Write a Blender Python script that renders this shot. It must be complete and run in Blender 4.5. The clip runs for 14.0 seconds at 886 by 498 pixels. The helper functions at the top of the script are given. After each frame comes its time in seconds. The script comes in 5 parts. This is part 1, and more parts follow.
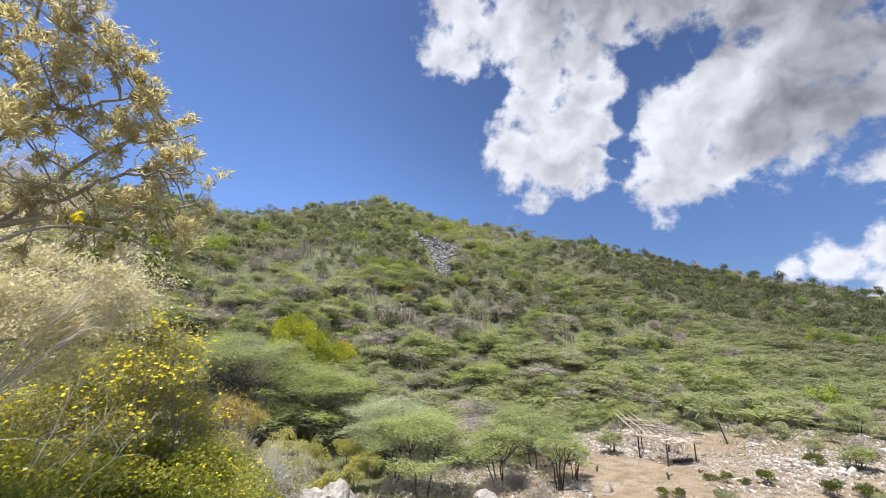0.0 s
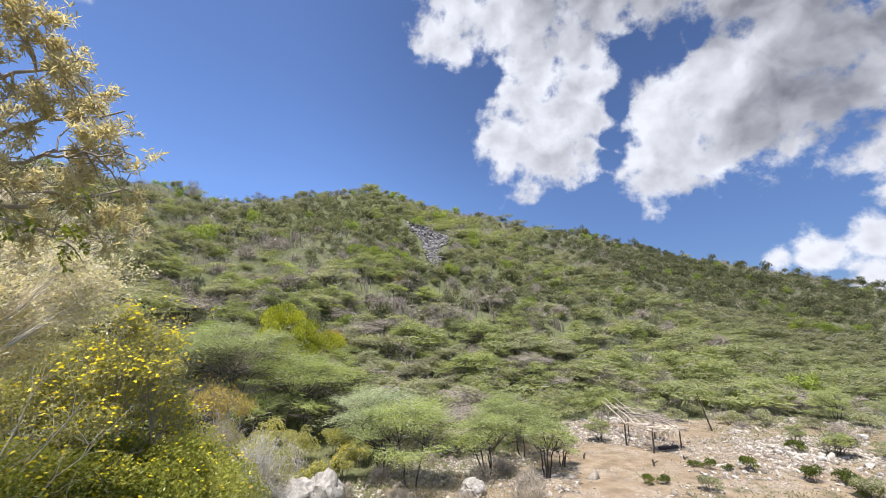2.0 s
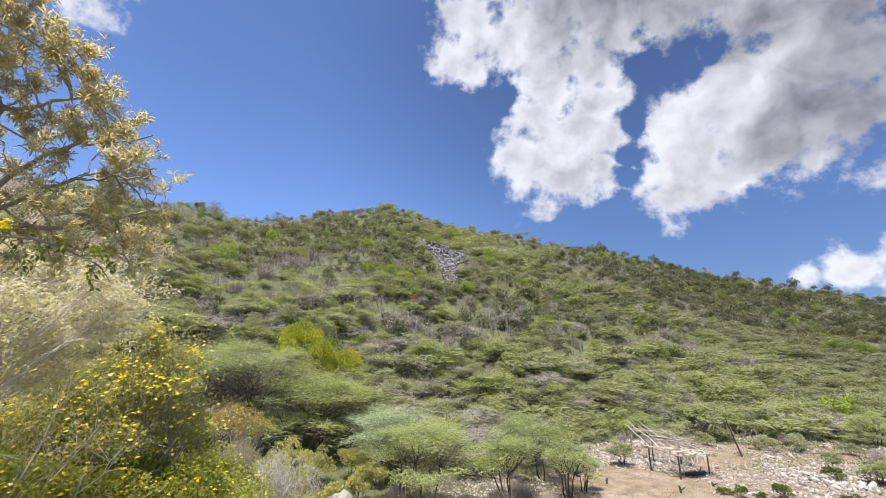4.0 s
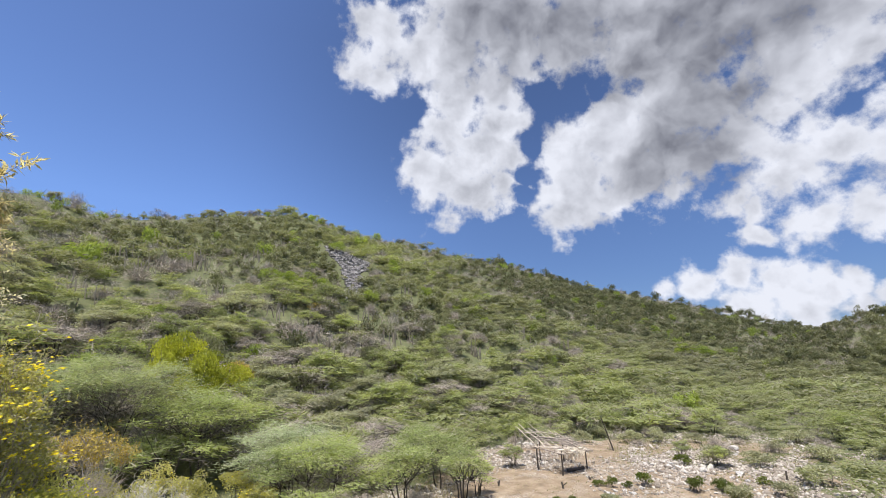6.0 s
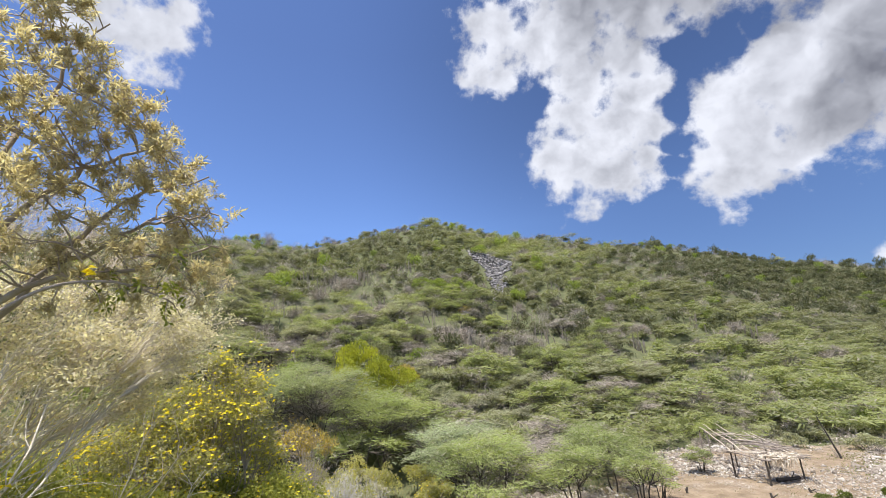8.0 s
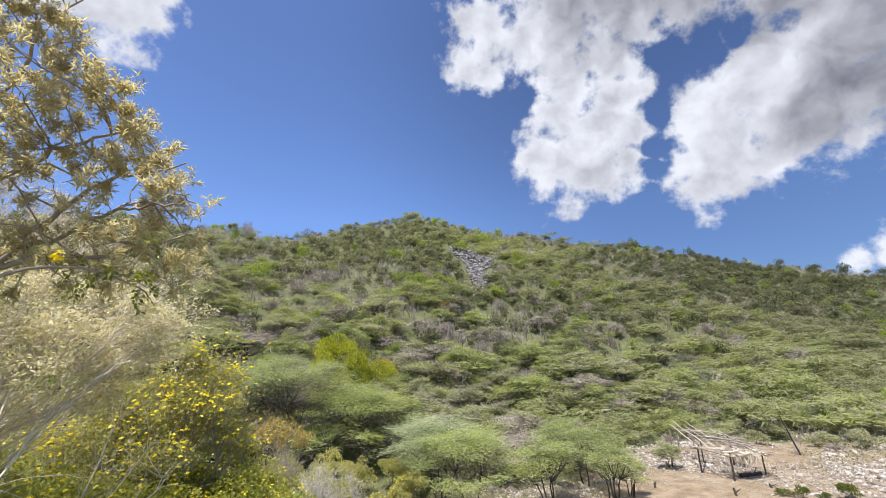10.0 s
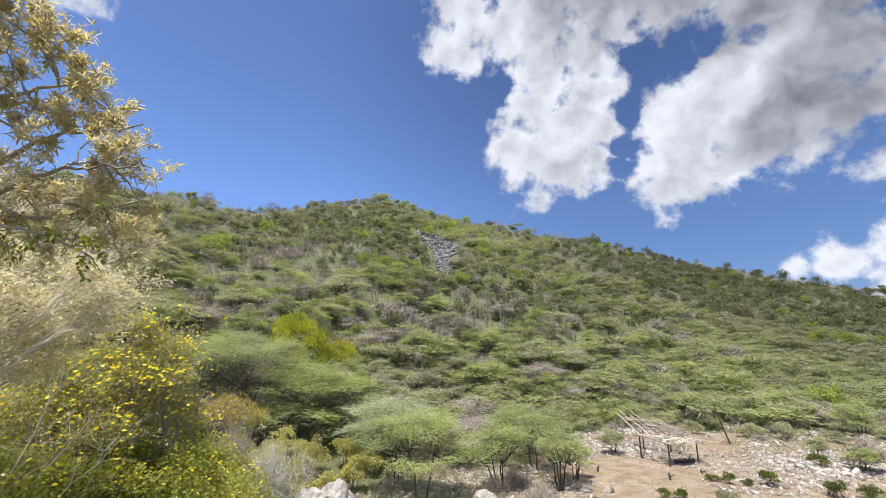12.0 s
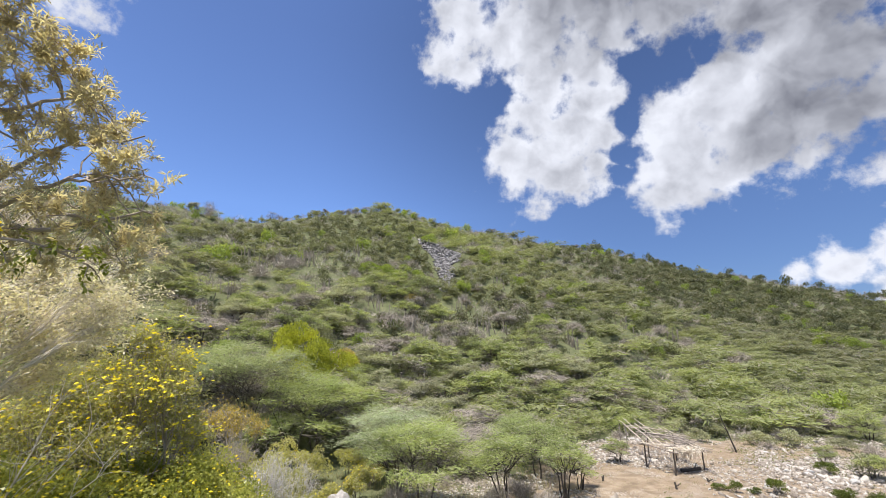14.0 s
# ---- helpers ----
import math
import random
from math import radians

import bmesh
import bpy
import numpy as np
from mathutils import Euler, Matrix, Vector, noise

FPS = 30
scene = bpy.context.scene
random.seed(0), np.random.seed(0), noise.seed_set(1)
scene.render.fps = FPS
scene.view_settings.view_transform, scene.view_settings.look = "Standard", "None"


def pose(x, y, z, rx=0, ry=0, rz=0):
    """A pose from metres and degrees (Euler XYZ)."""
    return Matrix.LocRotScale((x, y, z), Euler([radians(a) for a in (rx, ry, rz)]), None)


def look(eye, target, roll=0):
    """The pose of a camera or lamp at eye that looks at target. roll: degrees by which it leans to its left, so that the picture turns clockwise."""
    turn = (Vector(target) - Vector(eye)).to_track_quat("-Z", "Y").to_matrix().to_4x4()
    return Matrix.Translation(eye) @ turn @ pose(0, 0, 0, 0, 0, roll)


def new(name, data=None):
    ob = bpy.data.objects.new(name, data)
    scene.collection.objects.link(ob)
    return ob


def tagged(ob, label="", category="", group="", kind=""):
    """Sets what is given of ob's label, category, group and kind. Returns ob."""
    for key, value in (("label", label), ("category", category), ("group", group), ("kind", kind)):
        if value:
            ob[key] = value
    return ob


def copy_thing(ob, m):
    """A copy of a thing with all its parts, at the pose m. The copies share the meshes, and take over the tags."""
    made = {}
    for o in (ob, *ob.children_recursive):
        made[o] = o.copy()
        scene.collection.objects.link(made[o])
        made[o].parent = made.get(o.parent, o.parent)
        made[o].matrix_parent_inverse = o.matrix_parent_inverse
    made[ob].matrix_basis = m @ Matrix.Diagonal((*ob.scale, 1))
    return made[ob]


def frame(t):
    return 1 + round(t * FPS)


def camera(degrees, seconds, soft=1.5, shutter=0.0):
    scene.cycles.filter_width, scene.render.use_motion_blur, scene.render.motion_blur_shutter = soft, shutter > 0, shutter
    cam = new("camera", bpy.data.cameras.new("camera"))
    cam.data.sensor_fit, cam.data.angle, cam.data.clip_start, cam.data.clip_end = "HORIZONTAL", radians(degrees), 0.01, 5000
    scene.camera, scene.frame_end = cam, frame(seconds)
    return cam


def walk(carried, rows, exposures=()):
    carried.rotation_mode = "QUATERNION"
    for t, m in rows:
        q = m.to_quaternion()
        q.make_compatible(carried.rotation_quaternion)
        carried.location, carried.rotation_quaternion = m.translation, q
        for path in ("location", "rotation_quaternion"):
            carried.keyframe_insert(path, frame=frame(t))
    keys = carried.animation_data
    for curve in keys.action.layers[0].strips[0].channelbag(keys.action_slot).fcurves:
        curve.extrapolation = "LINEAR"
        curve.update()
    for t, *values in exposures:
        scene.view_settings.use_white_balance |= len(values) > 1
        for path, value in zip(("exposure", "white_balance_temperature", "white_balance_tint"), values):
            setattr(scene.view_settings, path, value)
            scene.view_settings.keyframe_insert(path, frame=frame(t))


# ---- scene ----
cam = camera(92.98, 14.0, soft=0.8)
EYE = 7.3


def held(t, yaw, pitch, roll, x=0.0, y=0.0, z=0.0):
    return t, pose(x, y, EYE + z, 90 + pitch, 0, yaw) @ pose(0, 0, 0, 0, 0, roll)


walk(cam, [
    held(0.0, 0.65, 13.34, 0.10, -0.125, -0.165, -0.05), held(0.3, 0.66, 12.99, 0.08, -0.055, -0.07, -0.02), held(0.5, 0.64, 12.77, 0.05, -0.025, -0.033, -0.01),
    held(1.0, 0.46, 12.26, -0.08), held(1.5, 0.14, 11.94, -0.09), held(2.0, -0.51, 11.91, 0.01), held(2.2, -1.02, 12.03, 0.13),
    held(3.3, 0.3, 13.45, 0.14), held(4.5, 2.94, 14.86, -0.09), held(5.0, 3.81, 15.27, -0.68),
    held(5.5, -0.99, 15.54, -1.26), held(6.0, -11.59, 15.48, -1.23), held(6.5, -24.91, 14.32, -0.27),
    held(7.0, -20.27, 13.73, -0.94), held(7.5, -1.61, 14.82, -2.34), held(8.0, 8.08, 16.05, -3.20),
    held(8.2, 8.4, 16.2, -3.3), held(9.2, 7.1, 15.8, -2.9), held(10.3, 4.42, 14.72, -1.93), held(10.5, 3.45, 14.20, -1.69),
    held(11.0, 1.77, 13.48, -1.03), held(11.5, 0.96, 13.11, -0.36), held(12.0, 0.95, 13.13, 0.19),
    held(12.5, 1.29, 13.46, 0.40), held(13.0, 1.61, 13.92, 0.32), held(13.5, 1.49, 14.13, 0.02),
    held(14.0, 1.12, 14.26, -0.28)],
    exposures=[(0.0, 0.55), (5.3, 0.54), (6.0, 0.44), (6.5, 0.35), (7.0, 0.36), (7.6, 0.50), (8.2, 0.53), (14.0, 0.53)])

# ---- sky, sun ----
SUN_EL, SUN_AZ = 73.0, -150.0        # degrees; azimuth clockwise from +y


def heading(az, el=0.0):
    a, e = radians(az), radians(el)
    return Vector((math.sin(a) * math.cos(e), math.cos(a) * math.cos(e), math.sin(e)))


sun = new("sun", bpy.data.lights.new("sun", "SUN"))
sun.data.energy, sun.data.angle, sun.data.color = 5.0, radians(0.6), (1.0, 0.955, 0.88)
sun.matrix_world = look(heading(SUN_AZ, SUN_EL) * 60, (0, 0, 0))

# banks of cumulus: azimuth, elevation and radius of each billow, in degrees
BANK_LOBE = [(12.9, 24.6, 5.7), (9.6, 26.5, 3.9), (17.0, 22.7, 3.7), (12.6, 30.3, 4.4), (18.6, 28.8, 4.2), (13.2, 34.5, 5.0), (20.0, 35.0, 3.6),
             (-0.6, 39.0, 3.6), (3.2, 41.8, 5.0), (2.6, 37.6, 2.6), (7.6, 39.6, 4.2)]
BANK_TOP = [(11.8, 40.8, 6.1), (18.8, 44.3, 7.3), (26.3, 42.5, 6.0), (35.4, 43.5, 7.0), (43.8, 39.9, 7.3), (51.8, 39.9, 7.6), (58.4, 36.3, 6.7), (65.8, 35.9, 5.7),
            (70.8, 34.2, 3.2), (42.4, 35.8, 4.6), (47.8, 33.5, 5.4), (56.3, 32.1, 4.3), (61.6, 32.9, 4.0), (45, 49.5, 10), (62, 46, 9), (18, 51, 9)]
BANK_MID = [(28.2, 19.5, 3.2), (26.0, 21.6, 2.9), (31.8, 19.2, 2.6), (31.0, 22.7, 5.0), (30.8, 26.8, 4.2), (36.8, 24.6, 5.9), (37.1, 29.2, 4.8), (42.5, 27.6, 6.5), (42.9, 22.5, 4.4),
            (48.7, 28.6, 5.5), (50.3, 23.6, 3.5), (56.9, 28.1, 3.2), (61.9, 28.5, 3.4), (66.0, 29.0, 3.2), (69.6, 29.0, 2.8), (72.3, 28.6, 2.4), (74.7, 27.7, 1.5)]
BANK_TONGUE = [(49.0, 17.4, 2.8), (50.2, 16.1, 2.4), (53.0, 18.9, 4.1), (57.6, 20.1, 3.3), (61.5, 18.9, 2.8), (63.8, 18.4, 1.7), (49.6, 13.2, 1.7), (54.3, 13.9, 3.0), (54.0, 26.2, 3.3),
               (56.2, 23.1, 2.6), (58.9, 13.0, 2.6), (62.6, 12.7, 2.6), (65.6, 13.1, 2.4), (67.9, 12.8, 1.6), (62.6, 22.4, 2.0), (65.8, 22.4, 2.3), (68.8, 22.9, 2.2), (71.6, 23.1, 1.8)]
BANK_LOW = [(39.6, 8.2, 1.8), (43.2, 8.6, 2.6), (46.9, 8.4, 3.0), (50.5, 7.8, 3.1), (53.7, 6.9, 2.7), (56.4, 7.4, 1.8), (47.6, 5.5, 2.8), (52.0, 4.7, 2.7), (58.9, 5.6, 1.7),
            (61.0, 5.7, 1.2), (56.0, 4.5, 1.9), (65.6, 10.0, 1.3), (69.0, 9.8, 1.1), (74.0, 20.7, 2.1), (76.5, 19.5, 3.1)]
BANK_WEST = [(-49.1, 37.3, 4.0), (-53.0, 37.8, 4.4), (-45.5, 38.2, 2.4), (-44.7, 40.5, 2.1), (-75, 30, 9), (-100, 24, 10)]
BANK_BACK = [(100, 30, 12), (125, 25, 10), (150, 40, 14), (-150, 30, 10), (180, 20, 9)]
GAPS = [(31.4, 33.7, 2.3), (27.6, 33.9, 1.8), (34.4, 33.6, 1.4), (25.6, 30.6, 1.4), (25.4, 27.8, 1.4), (24.4, 24.8, 1.4), (23.1, 21.9, 1.5), (22.5, 20.4, 1.4), (22.0, 18.6, 1.7), (7.0, 33.4, 2.0), (4.6, 34.4, 1.2), (14.0, 16.2, 1.6)]
BANK_JOIN = [(21.0, 27.0, 3.2), (20.8, 31.5, 3.2), (20.5, 23.5, 2.6), (30.0, 40.6, 4.6), (33.5, 39.6, 4.2), (25.0, 39.8, 4.0),
             (10.5, 23.6, 3.4), (15.5, 22.6, 3.3), (33.5, 20.6, 3.0), (39.0, 22.2, 2.8), (45.0, 22.8, 2.6), (47.5, 23.4, 3.0), (50.5, 25.4, 3.2)]
SHADED = [(44.5, 26.5, 6.5), (40.0, 23.2, 4.2), (40.5, 35.5, 7.0), (47.0, 22.5, 3.6), (22.6, 43.2, 7.5), (35.3, 41.5, 9.0), (47.6, 38.2, 9.9), (58.6, 38.0, 7.3), (49.5, 31.3, 6.0), (67.3, 35.6, 4.5), (45, 50, 12)]


class Tree:
    """A short way to write node trees."""

    def __init__(self, nodes, links):
        self.nodes, self.links = nodes, links

    def add(self, kind, **settings):
        node = self.nodes.new(kind)
        for key, value in settings.items():
            if key == "operation":
                node.operation = value
            elif key == "blend_type":
                node.blend_type = value
            elif key == "data_type":
                node.data_type = value
            elif key == "noise_dimensions":
                node.noise_dimensions = value
        return node

    def put(self, socket, value):
        if isinstance(value, bpy.types.NodeSocket):
            self.links.new(value, socket)
        else:
            socket.default_value = value

    def math(self, op, a, b=0.0, c=0.0, clamp=False):
        n = self.add("ShaderNodeMath", operation=op)
        n.use_clamp = clamp
        for s, v in zip(n.inputs, (a, b, c)):
            self.put(s, v)
        return n.outputs[0]

    def vec(self, op, a, b=(0, 0, 0), scale=1.0):
        n = self.add("ShaderNodeVectorMath", operation=op)
        self.put(n.inputs[0], a)
        self.put(n.inputs[1], b)
        if op == "SCALE":
            self.put(n.inputs[3], scale)
        return n.outputs["Value"] if op in ("DISTANCE", "LENGTH", "DOT_PRODUCT") else n.outputs[0]

    def noise(self, at, scale, detail=4.0, rough=0.55, distort=0.0):
        n = self.add("ShaderNodeTexNoise")
        self.put(n.inputs["Vector"], at)
        for k, v in (("Scale", scale), ("Detail", detail), ("Roughness", rough), ("Distortion", distort)):
            self.put(n.inputs[k], v)
        return n.outputs[0]

    def ramp(self, fac, stops):
        n = self.add("ShaderNodeValToRGB")
        e = n.color_ramp.elements
        while len(e) < len(stops):
            e.new(0.5)
        for el, (p, col) in zip(e, stops):
            el.position = p
            el.color = (*col, 1) if len(col) == 3 else col
        self.put(n.inputs[0], fac)
        return n.outputs[0]

    def mix(self, fac, a, b, how="MIX"):
        n = self.add("ShaderNodeMix", data_type="RGBA")
        n.blend_type = how
        self.put(n.inputs[0], fac)
        self.put(n.inputs[6], a if isinstance(a, bpy.types.NodeSocket) else (*a, 1))
        self.put(n.inputs[7], b if isinstance(b, bpy.types.NodeSocket) else (*b, 1))
        return n.outputs[2]

    def span(self, v, lo, hi, a=0.0, b=1.0, smooth=True):
        n = self.add("ShaderNodeMapRange")
        n.interpolation_type = "SMOOTHSTEP" if smooth else "LINEAR"
        for k, s in zip((0, 1, 2, 3, 4), (v, lo, hi, a, b)):
            self.put(n.inputs[k], s)
        return n.outputs[0]


def build_sky():
    world = bpy.data.worlds.new("sky")
    scene.world = world
    world.use_nodes = True
    t = Tree(world.node_tree.nodes, world.node_tree.links)
    t.nodes.clear()
    sky = t.add("ShaderNodeTexSky")
    sky.sky_type, sky.sun_disc = "NISHITA", False
    sky.sun_elevation, sky.sun_rotation = radians(SUN_EL), radians(SUN_AZ)
    sky.altitude, sky.air_density, sky.dust_density, sky.ozone_density = 200, 1.0, 0.4, 5.0
    d = t.vec("NORMALIZE", t.add("ShaderNodeTexCoord").outputs["Generated"])
    # billows: the direction is bent by noise before its distance to each billow is taken
    def bend(at, scale, detail, amount):
        n = t.add("ShaderNodeTexNoise")
        t.put(n.inputs["Vector"], at)
        for k, v in (("Scale", scale), ("Detail", detail), ("Roughness", 0.5)):
            t.put(n.inputs[k], v)
        return t.vec("ADD", at, t.vec("SCALE", t.vec("SUBTRACT", n.outputs[1], (0.5, 0.5, 0.5)), scale=amount))

    def nearness(at, banks, grow):
        field = None
        for az, el, rad in banks:
            f = t.math("MULTIPLY_ADD", t.vec("DISTANCE", at, tuple(heading(az, el))), -1.0 / (radians(rad) * grow), 1.0)
            field = f if field is None else t.math("SMOOTH_MAX", field, f, 0.12)
        return field

    w = bend(bend(d, 5.0, 2.0, 0.05), 15.0, 4.0, 0.04)
    field = nearness(w, BANK_LOBE + BANK_JOIN + BANK_TOP + BANK_MID + BANK_WEST + BANK_BACK, 1.40)
    field = t.math("MAXIMUM", field, nearness(w, BANK_TONGUE, 1.40))
    field = t.math("MAXIMUM", field, nearness(w, BANK_LOW, 1.24))
    for az, el, rad in GAPS:
        f = t.math("MULTIPLY_ADD", t.vec("DISTANCE", w, tuple(heading(az, el))), 1.0 / (radians(rad) * 1.35), -0.55)
        field = t.math("SMOOTH_MIN", field, f, 0.2)

    def puffs(at, scale, detail, smooth):
        n = t.add("ShaderNodeTexVoronoi")
        n.feature = "SMOOTH_F1"
        t.put(n.inputs["Vector"], at)
        for k, v in (("Scale", scale), ("Detail", detail), ("Roughness", 0.5), ("Lacunarity", 2.2), ("Smoothness", smooth)):
            t.put(n.inputs[k], v)
        return n.outputs["Distance"]

    big = puffs(w, 13.0, 1.5, 0.8)
    wisp = t.noise(d, 24.0, 9.0, 0.60)
    dens = t.math("ADD", field, t.math("MULTIPLY_ADD", wisp, 1.6, -0.80))
    dens = t.math("ADD", dens, t.math("MULTIPLY_ADD", big, -0.55, 0.22))
    cover = t.span(dens, -0.10, 0.42)
    shade_n = t.noise(w, 5.5, 5.0, 0.5)
    grey = t.span(t.math("ADD", nearness(w, SHADED, 1.3), t.math("MULTIPLY_ADD", shade_n, 1.8, -0.90)), -0.15, 0.75)
    deep = t.math("MULTIPLY", t.span(t.math("ADD", dens, t.math("MULTIPLY_ADD", shade_n, 1.8, -0.90)), 0.30, 1.2), 0.30)
    grey = t.math("MAXIMUM", t.math("MULTIPLY", grey, 0.76), deep)
    # billows lit from above: the noise a little sunward of each place against the noise there
    lit, unlit = t.noise(w, 8.0, 4.0, 0.48), t.noise(t.vec("ADD", w, (-0.014, 0.0, 0.026)), 8.0, 4.0, 0.48)
    relief = t.math("MULTIPLY", t.math("SUBTRACT", lit, unlit), 1.6)
    soften = t.math("MULTIPLY_ADD", t.noise(w, 26.0, 4.0, 0.5), 0.12, -0.06)
    height = t.add("ShaderNodeSeparateXYZ")
    t.put(height.inputs[0], d)
    base = t.span(height.outputs[2], 0.12, 0.42, 1.0, 0.85)
    bright = t.math("ADD", t.math("MULTIPLY_ADD", grey, -0.80, base), t.math("ADD", relief, soften), clamp=True)
    tone = t.mix(bright, (0.125, 0.132, 0.165), (0.615, 0.635, 0.705))
    haze = t.ramp(height.outputs[2], [(0.04, (0.066, 0.074, 0.103)), (0.14, (0.085, 0.093, 0.120)), (0.32, (0.108, 0.114, 0.139)), (0.65, (0.095, 0.096, 0.115))])
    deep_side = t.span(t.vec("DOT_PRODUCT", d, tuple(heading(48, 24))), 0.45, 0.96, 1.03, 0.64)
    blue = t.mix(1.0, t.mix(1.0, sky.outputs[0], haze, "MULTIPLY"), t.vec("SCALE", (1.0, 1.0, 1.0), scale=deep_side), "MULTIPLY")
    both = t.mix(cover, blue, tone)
    bg = t.add("ShaderNodeBackground")
    t.put(bg.inputs[0], both)
    bg.inputs[1].default_value = 1.0
    out = t.add("ShaderNodeOutputWorld")
    t.links.new(bg.outputs[0], out.inputs[0])


build_sky()


# ---- materials ----
def material(name):
    m = bpy.data.materials.new(name)
    m.use_nodes = True
    t = Tree(m.node_tree.nodes, m.node_tree.links)
    t.nodes.clear()
    out = t.add("ShaderNodeOutputMaterial")
    return m, t, out


def principled(t, colour, rough=0.8, bump=None, dist=0.02, strength=0.6):
    b = t.add("ShaderNodeBsdfPrincipled")
    t.put(b.inputs["Base Color"], colour if isinstance(colour, bpy.types.NodeSocket) else (*colour, 1))
    t.put(b.inputs["Roughness"], rough)
    b.inputs["Specular IOR Level"].default_value = 0.25
    if bump is not None:
        n = t.add("ShaderNodeBump")
        n.inputs["Distance"].default_value, n.inputs["Strength"].default_value = dist, strength
        t.put(n.inputs["Height"], bump)
        t.links.new(n.outputs[0], b.inputs["Normal"])
    return b.outputs[0]


def leaf_material(name, low, mid, high, through_light=0.35, rough=0.55, dry=None):
    """Leaves: colour by plant ("tint") and by leaf, with light passing through."""
    m, t, out = material(name)
    tint = t.add("ShaderNodeAttribute")
    tint.attribute_name = "tint"
    one = t.add("ShaderNodeNewGeometry").outputs["Random Per Island"]
    own = t.add("ShaderNodeObjectInfo").outputs["Random"]
    f = t.math("ADD", t.math("MULTIPLY_ADD", tint.outputs["Fac"], 0.62, 0.0), t.math("MULTIPLY_ADD", one, 0.26, 0.04))
    f = t.math("ADD", f, t.math("MULTIPLY_ADD", own, 0.5, -0.25), clamp=True)
    col = t.ramp(f, [(0.05, low), (0.5, mid), (0.95, high)])
    if dry:
        col = t.mix(t.span(one, 0.80, 0.95), col, dry)
    surf = principled(t, col, rough)
    tr = t.add("ShaderNodeBsdfTranslucent")
    t.put(tr.inputs[0], t.mix(1.0, col, (1.25, 1.25, 0.75), "MULTIPLY"))
    mixer = t.add("ShaderNodeMixShader")
    mixer.inputs[0].default_value = through_light
    t.links.new(surf, mixer.inputs[1])
    t.links.new(tr.outputs[0], mixer.inputs[2])
    t.links.new(mixer.outputs[0], out.inputs[0])
    return m


def bark_material(name, dark, light, scale=9.0):
    m, t, out = material(name)
    at = t.add("ShaderNodeTexCoord").outputs["Object"]
    n = t.noise(at, scale, 6, 0.65)
    one = t.add("ShaderNodeNewGeometry").outputs["Random Per Island"]
    f = t.math("ADD", t.math("MULTIPLY", n, 0.75), t.math("MULTIPLY", one, 0.35), clamp=True)
    col = t.ramp(f, [(0.25, dark), (0.75, light)])
    t.links.new(principled(t, col, 0.85, n, 0.01), out.inputs[0])
    return m


def stone_material(name, dark, mid, light, scale=3.0):
    m, t, out = material(name)
    at = t.add("ShaderNodeTexCoord").outputs["Object"]
    n = t.noise(at, scale, 8, 0.65)
    fine = t.noise(at, scale * 9, 5, 0.6)
    one = t.add("ShaderNodeNewGeometry").outputs["Random Per Island"]
    f = t.math("ADD", t.math("MULTIPLY_ADD", n, 0.8, -0.12), t.math("MULTIPLY", one, 0.45), clamp=True)
    col = t.ramp(f, [(0.15, dark), (0.45, mid), (0.85, light)])
    col = t.mix(t.span(fine, 0.56, 0.72, 0, 0.45), col, dark)
    h = t.math("ADD", n, t.math("MULTIPLY", fine, 0.4))
    t.links.new(principled(t, col, 0.85, h, 0.06, 0.8), out.inputs[0])
    return m


